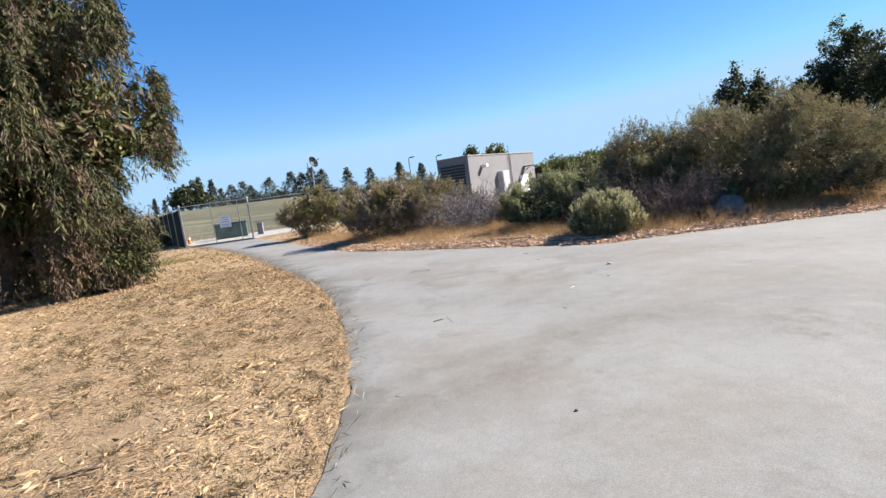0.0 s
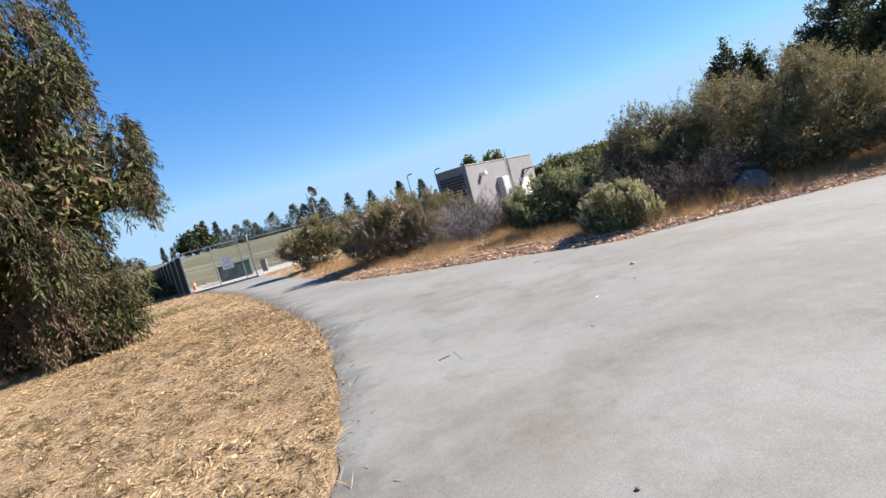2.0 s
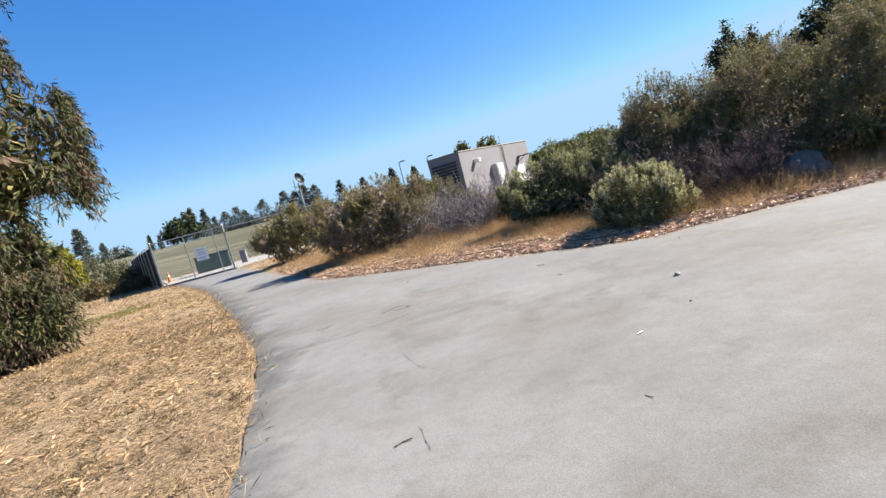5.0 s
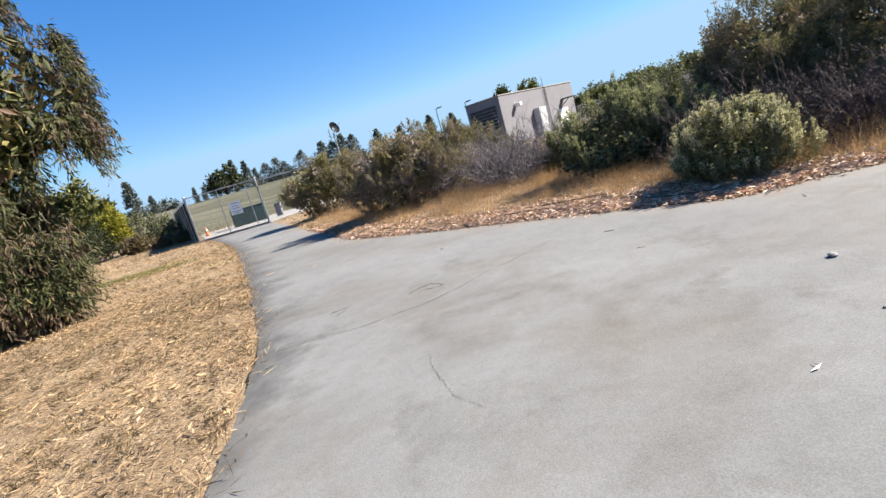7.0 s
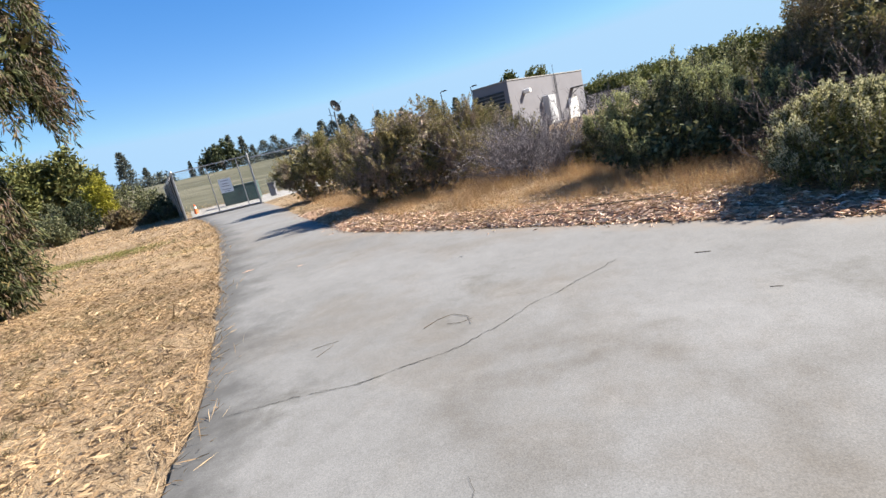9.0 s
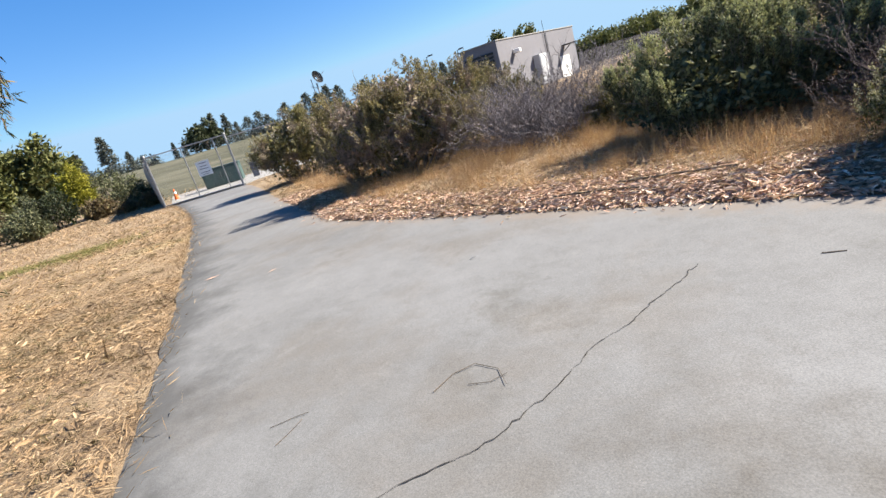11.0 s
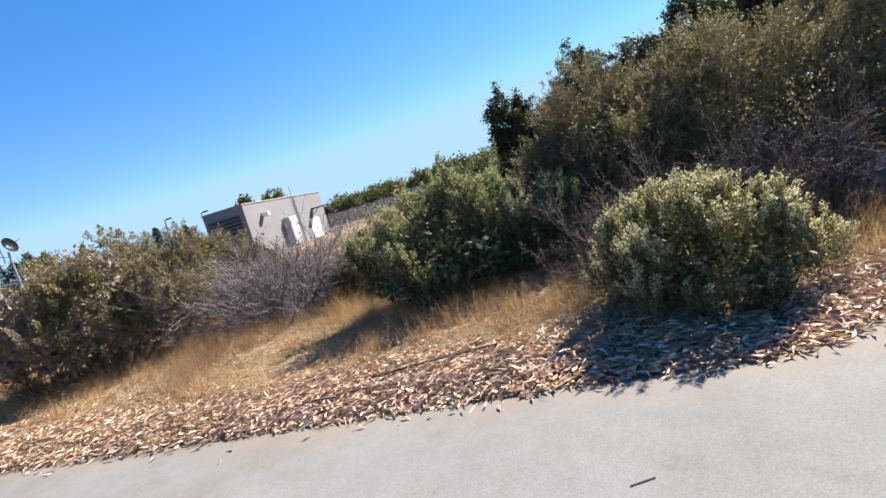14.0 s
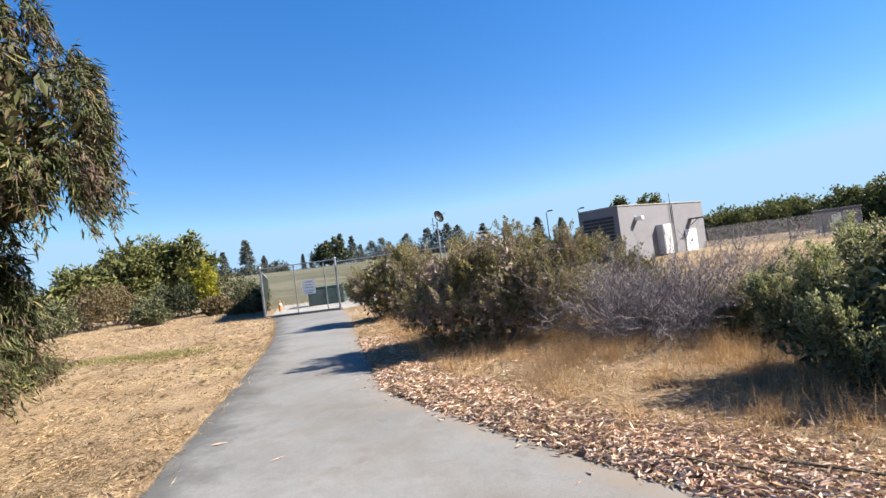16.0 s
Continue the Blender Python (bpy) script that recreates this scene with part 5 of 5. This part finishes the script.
def patchy(p, scale, seed):
    return np.array([noise.noise(Vector((a * scale, b * scale, seed))) for a, b in p])


def lie(rng, p, z, length, width, tilt, mat, name, label, category, folded=True):
    n = len(p)
    a = rng.random(n) * 2 * math.pi
    d = np.c_[np.cos(a), np.sin(a), rng.normal(size=n) * tilt]
    base = np.c_[p, z]
    v, f = leaf_arrays(rng, base, d, length, width, 0.5) if folded else blade_arrays(rng, base, d, length, width)
    ob = np_mesh(name, v, f, mat)
    return tagged(ob, label, category, kind="stuff")


def thatch():
    rng = np.random.default_rng(51)
    p = np.concatenate([scatter(rng, 420000, -13, 0, -5, 13), scatter(rng, 130000, -14, -1, 10, 28)])
    d = distance(p, GRASS_EDGE)
    near = np.exp(-d / 3.2)
    soft = np.clip((p[:, 0] + 12.5 + rng.normal(size=len(p))) / 4, 0, 1) * np.clip((27 - p[:, 1] + rng.normal(size=len(p))) / 4, 0, 1) * np.clip((p[:, 1] + 5 + rng.normal(size=len(p))) / 4, 0, 1)
    keep = (rng.random(len(p)) < soft) & ~inside(p, ROAD) & (d > 0.02) & (rng.random(len(p)) < 0.25 + near) & (patchy(p, 1.4, 3.0) + rng.normal(size=len(p)) * 0.3 > -0.45)
    p, d = p[keep], d[keep]
    n = len(p)
    z = 0.0 + np.clip(d * 0.12, 0, 0.05) + rng.uniform(0, 0.035, n)
    lie(rng, p, z, rng.uniform(0.025, 0.09, n), rng.uniform(0.003, 0.009, n), 0.35, M_STRAW, "mown_straw", "mown dry straw lying over the field", "dry grass", False)


def far_straw():
    rng = np.random.default_rng(58)
    p = np.concatenate([np.c_[-20 + rng.normal(size=26000) * 8, 25 + rng.normal(size=26000) * 9], np.c_[9 + rng.normal(size=22000) * 7, 34 + rng.normal(size=22000) * 10]])
    p = p[~inside(p, ROAD) & (distance(p, LOOP) > 0.3) & (np.hypot(p[:, 0] + 13, p[:, 1] - 33) > 5)]
    n = len(p)
    z = terrain(p[:, 0], p[:, 1]) + 0.04
    v, f = blade_arrays(rng, np.c_[p, z], np.c_[rng.normal(size=(n, 2)), rng.uniform(0.1, 0.9, n)], rng.uniform(0.08, 0.3, n), rng.uniform(0.01, 0.025, n))
    tagged(np_mesh("field_straw", v, f, M_STRAW), "dry straw standing and lying over the far fields", "dry grass", kind="stuff")


def fringe():
    rng = np.random.default_rng(52)
    line = dense(GRASS_EDGE[:-8], 0.01)
    p = line[rng.integers(0, len(line), 9000)] + rng.normal(size=(9000, 2)) * 0.09
    p = p[~inside(p, ROAD) | (rng.random(9000) < 0.25)]
    n = len(p)
    d = np.c_[rng.normal(size=(n, 2)) * 0.8 + np.array([0.3, 0]), rng.uniform(0.1, 0.9, n)]
    v, f = leaf_arrays(rng, np.c_[p, np.full(n, 0.005)], d, rng.uniform(0.05, 0.16, n), rng.uniform(0.004, 0.008, n))
    tagged(np_mesh("grass_fringe", v, f, M_STRAW), "dry grass hanging over the asphalt's edge", "dry grass", kind="stuff")


def field_chips():
    rng = np.random.default_rng(53)
    p = np.concatenate([scatter(rng, 9000, -8, -0.5, 0, 14), scatter(rng, 5000, -12, -3, 10, 24)])
    d = distance(p, GRASS_EDGE)
    keep = ~inside(p, ROAD) & (d > 0.05) & (patchy(p, 0.9, 9.0) > -0.15)
    p, d = p[keep], d[keep]
    n = len(p)
    lie(rng, p, 0.02 + np.clip(d * 0.12, 0, 0.05) + rng.uniform(0, 0.02, n), rng.uniform(0.04, 0.12, n), rng.uniform(0.012, 0.028, n), 0.25, M_STRAW, "scattered_leaf_litter", "dry fallen leaves scattered in the mown grass", "leaf litter")


def edge_litter():
    rng = np.random.default_rng(54)
    p = scatter(rng, 330000, -6, 9.5, 8.6, 20)
    d = distance(p, FAR_EDGE)
    wide = 0.95 + 0.4 * patchy(p, 0.8, 2.0) - 0.35 * (p[:, 0] > 2.6)
    isin = inside(p, ROAD)
    keep = (~isin & (d < wide) & (rng.random(len(p)) < np.clip(1.3 - d / wide, 0.15, 1))) | (isin & (rng.random(len(p)) < 0.16 * np.exp(-d / 0.07))) | (~isin & (d < 2.2) & (rng.random(len(p)) < 0.03))
    keep &= p[:, 1] < 19
    p, d = p[keep], d[keep]
    n = len(p)
    z = np.where(inside(p, ROAD), 0.016, np.clip(d * 0.12, 0, 0.05)) + rng.uniform(0, 0.028, n) * ~inside(p, ROAD)
    lie(rng, p, z, rng.uniform(0.04, 0.125, n), rng.uniform(0.01, 0.027, n), 0.2, M_LITTER, "leaf_litter", "thick band of pinkish-tan fallen leaves at the asphalt's edge", "leaf litter")


def tall_grass():
    rng = np.random.default_rng(55)
    p = np.concatenate([scatter(rng, 330000, -6, 12, 9, 21), scatter(rng, 20000, -9, -5, 17, 27), scatter(rng, 20000, 8, 18, 2, 16)])
    d = distance(p, LOOP)
    keep = ~inside(p, ROAD) & (p[:, 0] > -5 - (p[:, 1] - 15) * 0.6) & (d > 0.75 + 0.25 * patchy(p, 1.5, 4.0)) & (patchy(p, 1.1, 6.0) + rng.normal(size=len(p)) * 0.22 > -0.1)
    keep |= ~inside(p, ROAD) & (p[:, 0] > 3.9) & (d > 0.15) & (rng.random(len(p)) < 0.6)
    p, d = p[keep], d[keep]
    n = len(p)
    heart = p[rng.choice(n, 700, replace=False)]
    own = rng.integers(0, 700, n)
    tufted = rng.random(n) < 0.4
    p = np.where(tufted[:, None], heart[own] + rng.normal(size=(n, 2)) * 0.07, p)
    d = distance(p, LOOP)
    h = rng.uniform(0.1, 0.5, n) * (0.75 + 0.6 * np.clip(patchy(p, 0.7, 1.0) + 0.3, 0, 1)) * np.clip(0.4 + d, 0.4, 1)
    lean = rng.normal(size=(n, 2)) * 0.45
    base = np.c_[p, np.clip(d * 0.12, 0, 0.05) - 0.02]
    v, f = blade_arrays(rng, base, np.c_[lean, np.ones(n)], h * 0.88, rng.uniform(0.0018, 0.0044, n))
    tagged(np_mesh("tall_dry_grass", v, f, M_TALL), "tall rusty dry grass between the shrubs", "dry grass", kind="stuff")


def low_grass():
    rng = np.random.default_rng(56)
    p = np.concatenate([scatter(rng, 90000, -6, 12, 9, 21)])
    d = distance(p, LOOP)
    keep = ~inside(p, ROAD) & (d > 0.25) & (p[:, 0] > -5 - (p[:, 1] - 15) * 0.6)
    p, d = p[keep], d[keep]
    n = len(p)
    lie(rng, p, np.clip(d * 0.12, 0, 0.05) + rng.uniform(0, 0.06, n), rng.uniform(0.08, 0.2, n), rng.uniform(0.004, 0.008, n), 0.3, M_STRAW, "flattened_grass", "flattened pale dry grass on the island", "dry grass", False)


def green_strip():
    rng = np.random.default_rng(57)
    c = np.array([(-15.2, 18.7), (-12.2, 19.2), (-9.9, 18.9)])
    t = rng.random(7000) * 1.999
    k = t.astype(int)
    w = (t - k)[:, None]
    p = c[k] * (1 - w) + c[k + 1] * w + rng.normal(size=(7000, 2)) * np.array([0.5, 0.5])
    n = len(p)
    v, f = leaf_arrays(rng, np.c_[p, np.full(n, 0.03)], np.c_[rng.normal(size=(n, 2)) * 0.5, np.ones(n)], rng.uniform(0.04, 0.12, n), 0.008)
    tagged(np_mesh("green_grass", v, f, M_GREENGRASS), "thin strip of green grass in the dry field", "grass", kind="stuff")


def mown_tufts():
    """Short cut tufts and dead weeds standing in the mown grass."""
    rng = np.random.default_rng(59)
    c = np.concatenate([scatter(rng, 900, -7, -0.8, 1, 12), scatter(rng, 500, -12, -2, 9, 24)])
    c = c[~inside(c, ROAD) & (distance(c, GRASS_EDGE) > 0.08)]
    own = np.repeat(np.arange(len(c)), 46)
    n = len(own)
    size = rng.uniform(0.5, 1.3, len(c))[own]
    p = c[own] + rng.normal(size=(n, 2)) * (0.035 * size)[:, None]
    z = np.clip(distance(p, GRASS_EDGE) * 0.12, 0, 0.05)
    v, f = blade_arrays(rng, np.c_[p, z], np.c_[rng.normal(size=(n, 2)) * 0.75, rng.uniform(0.2, 1.0, n)], rng.uniform(0.04, 0.11, n) * size, rng.uniform(0.003, 0.007, n))
    tagged(np_mesh("grass_stubble", v, f, M_BRUSH), "brown stubble tufts in the mown grass", "dry grass", kind="stuff")


mown_tufts(), thatch(), far_straw(), fringe(), field_chips(), edge_litter(), tall_grass(), low_grass(), green_strip()
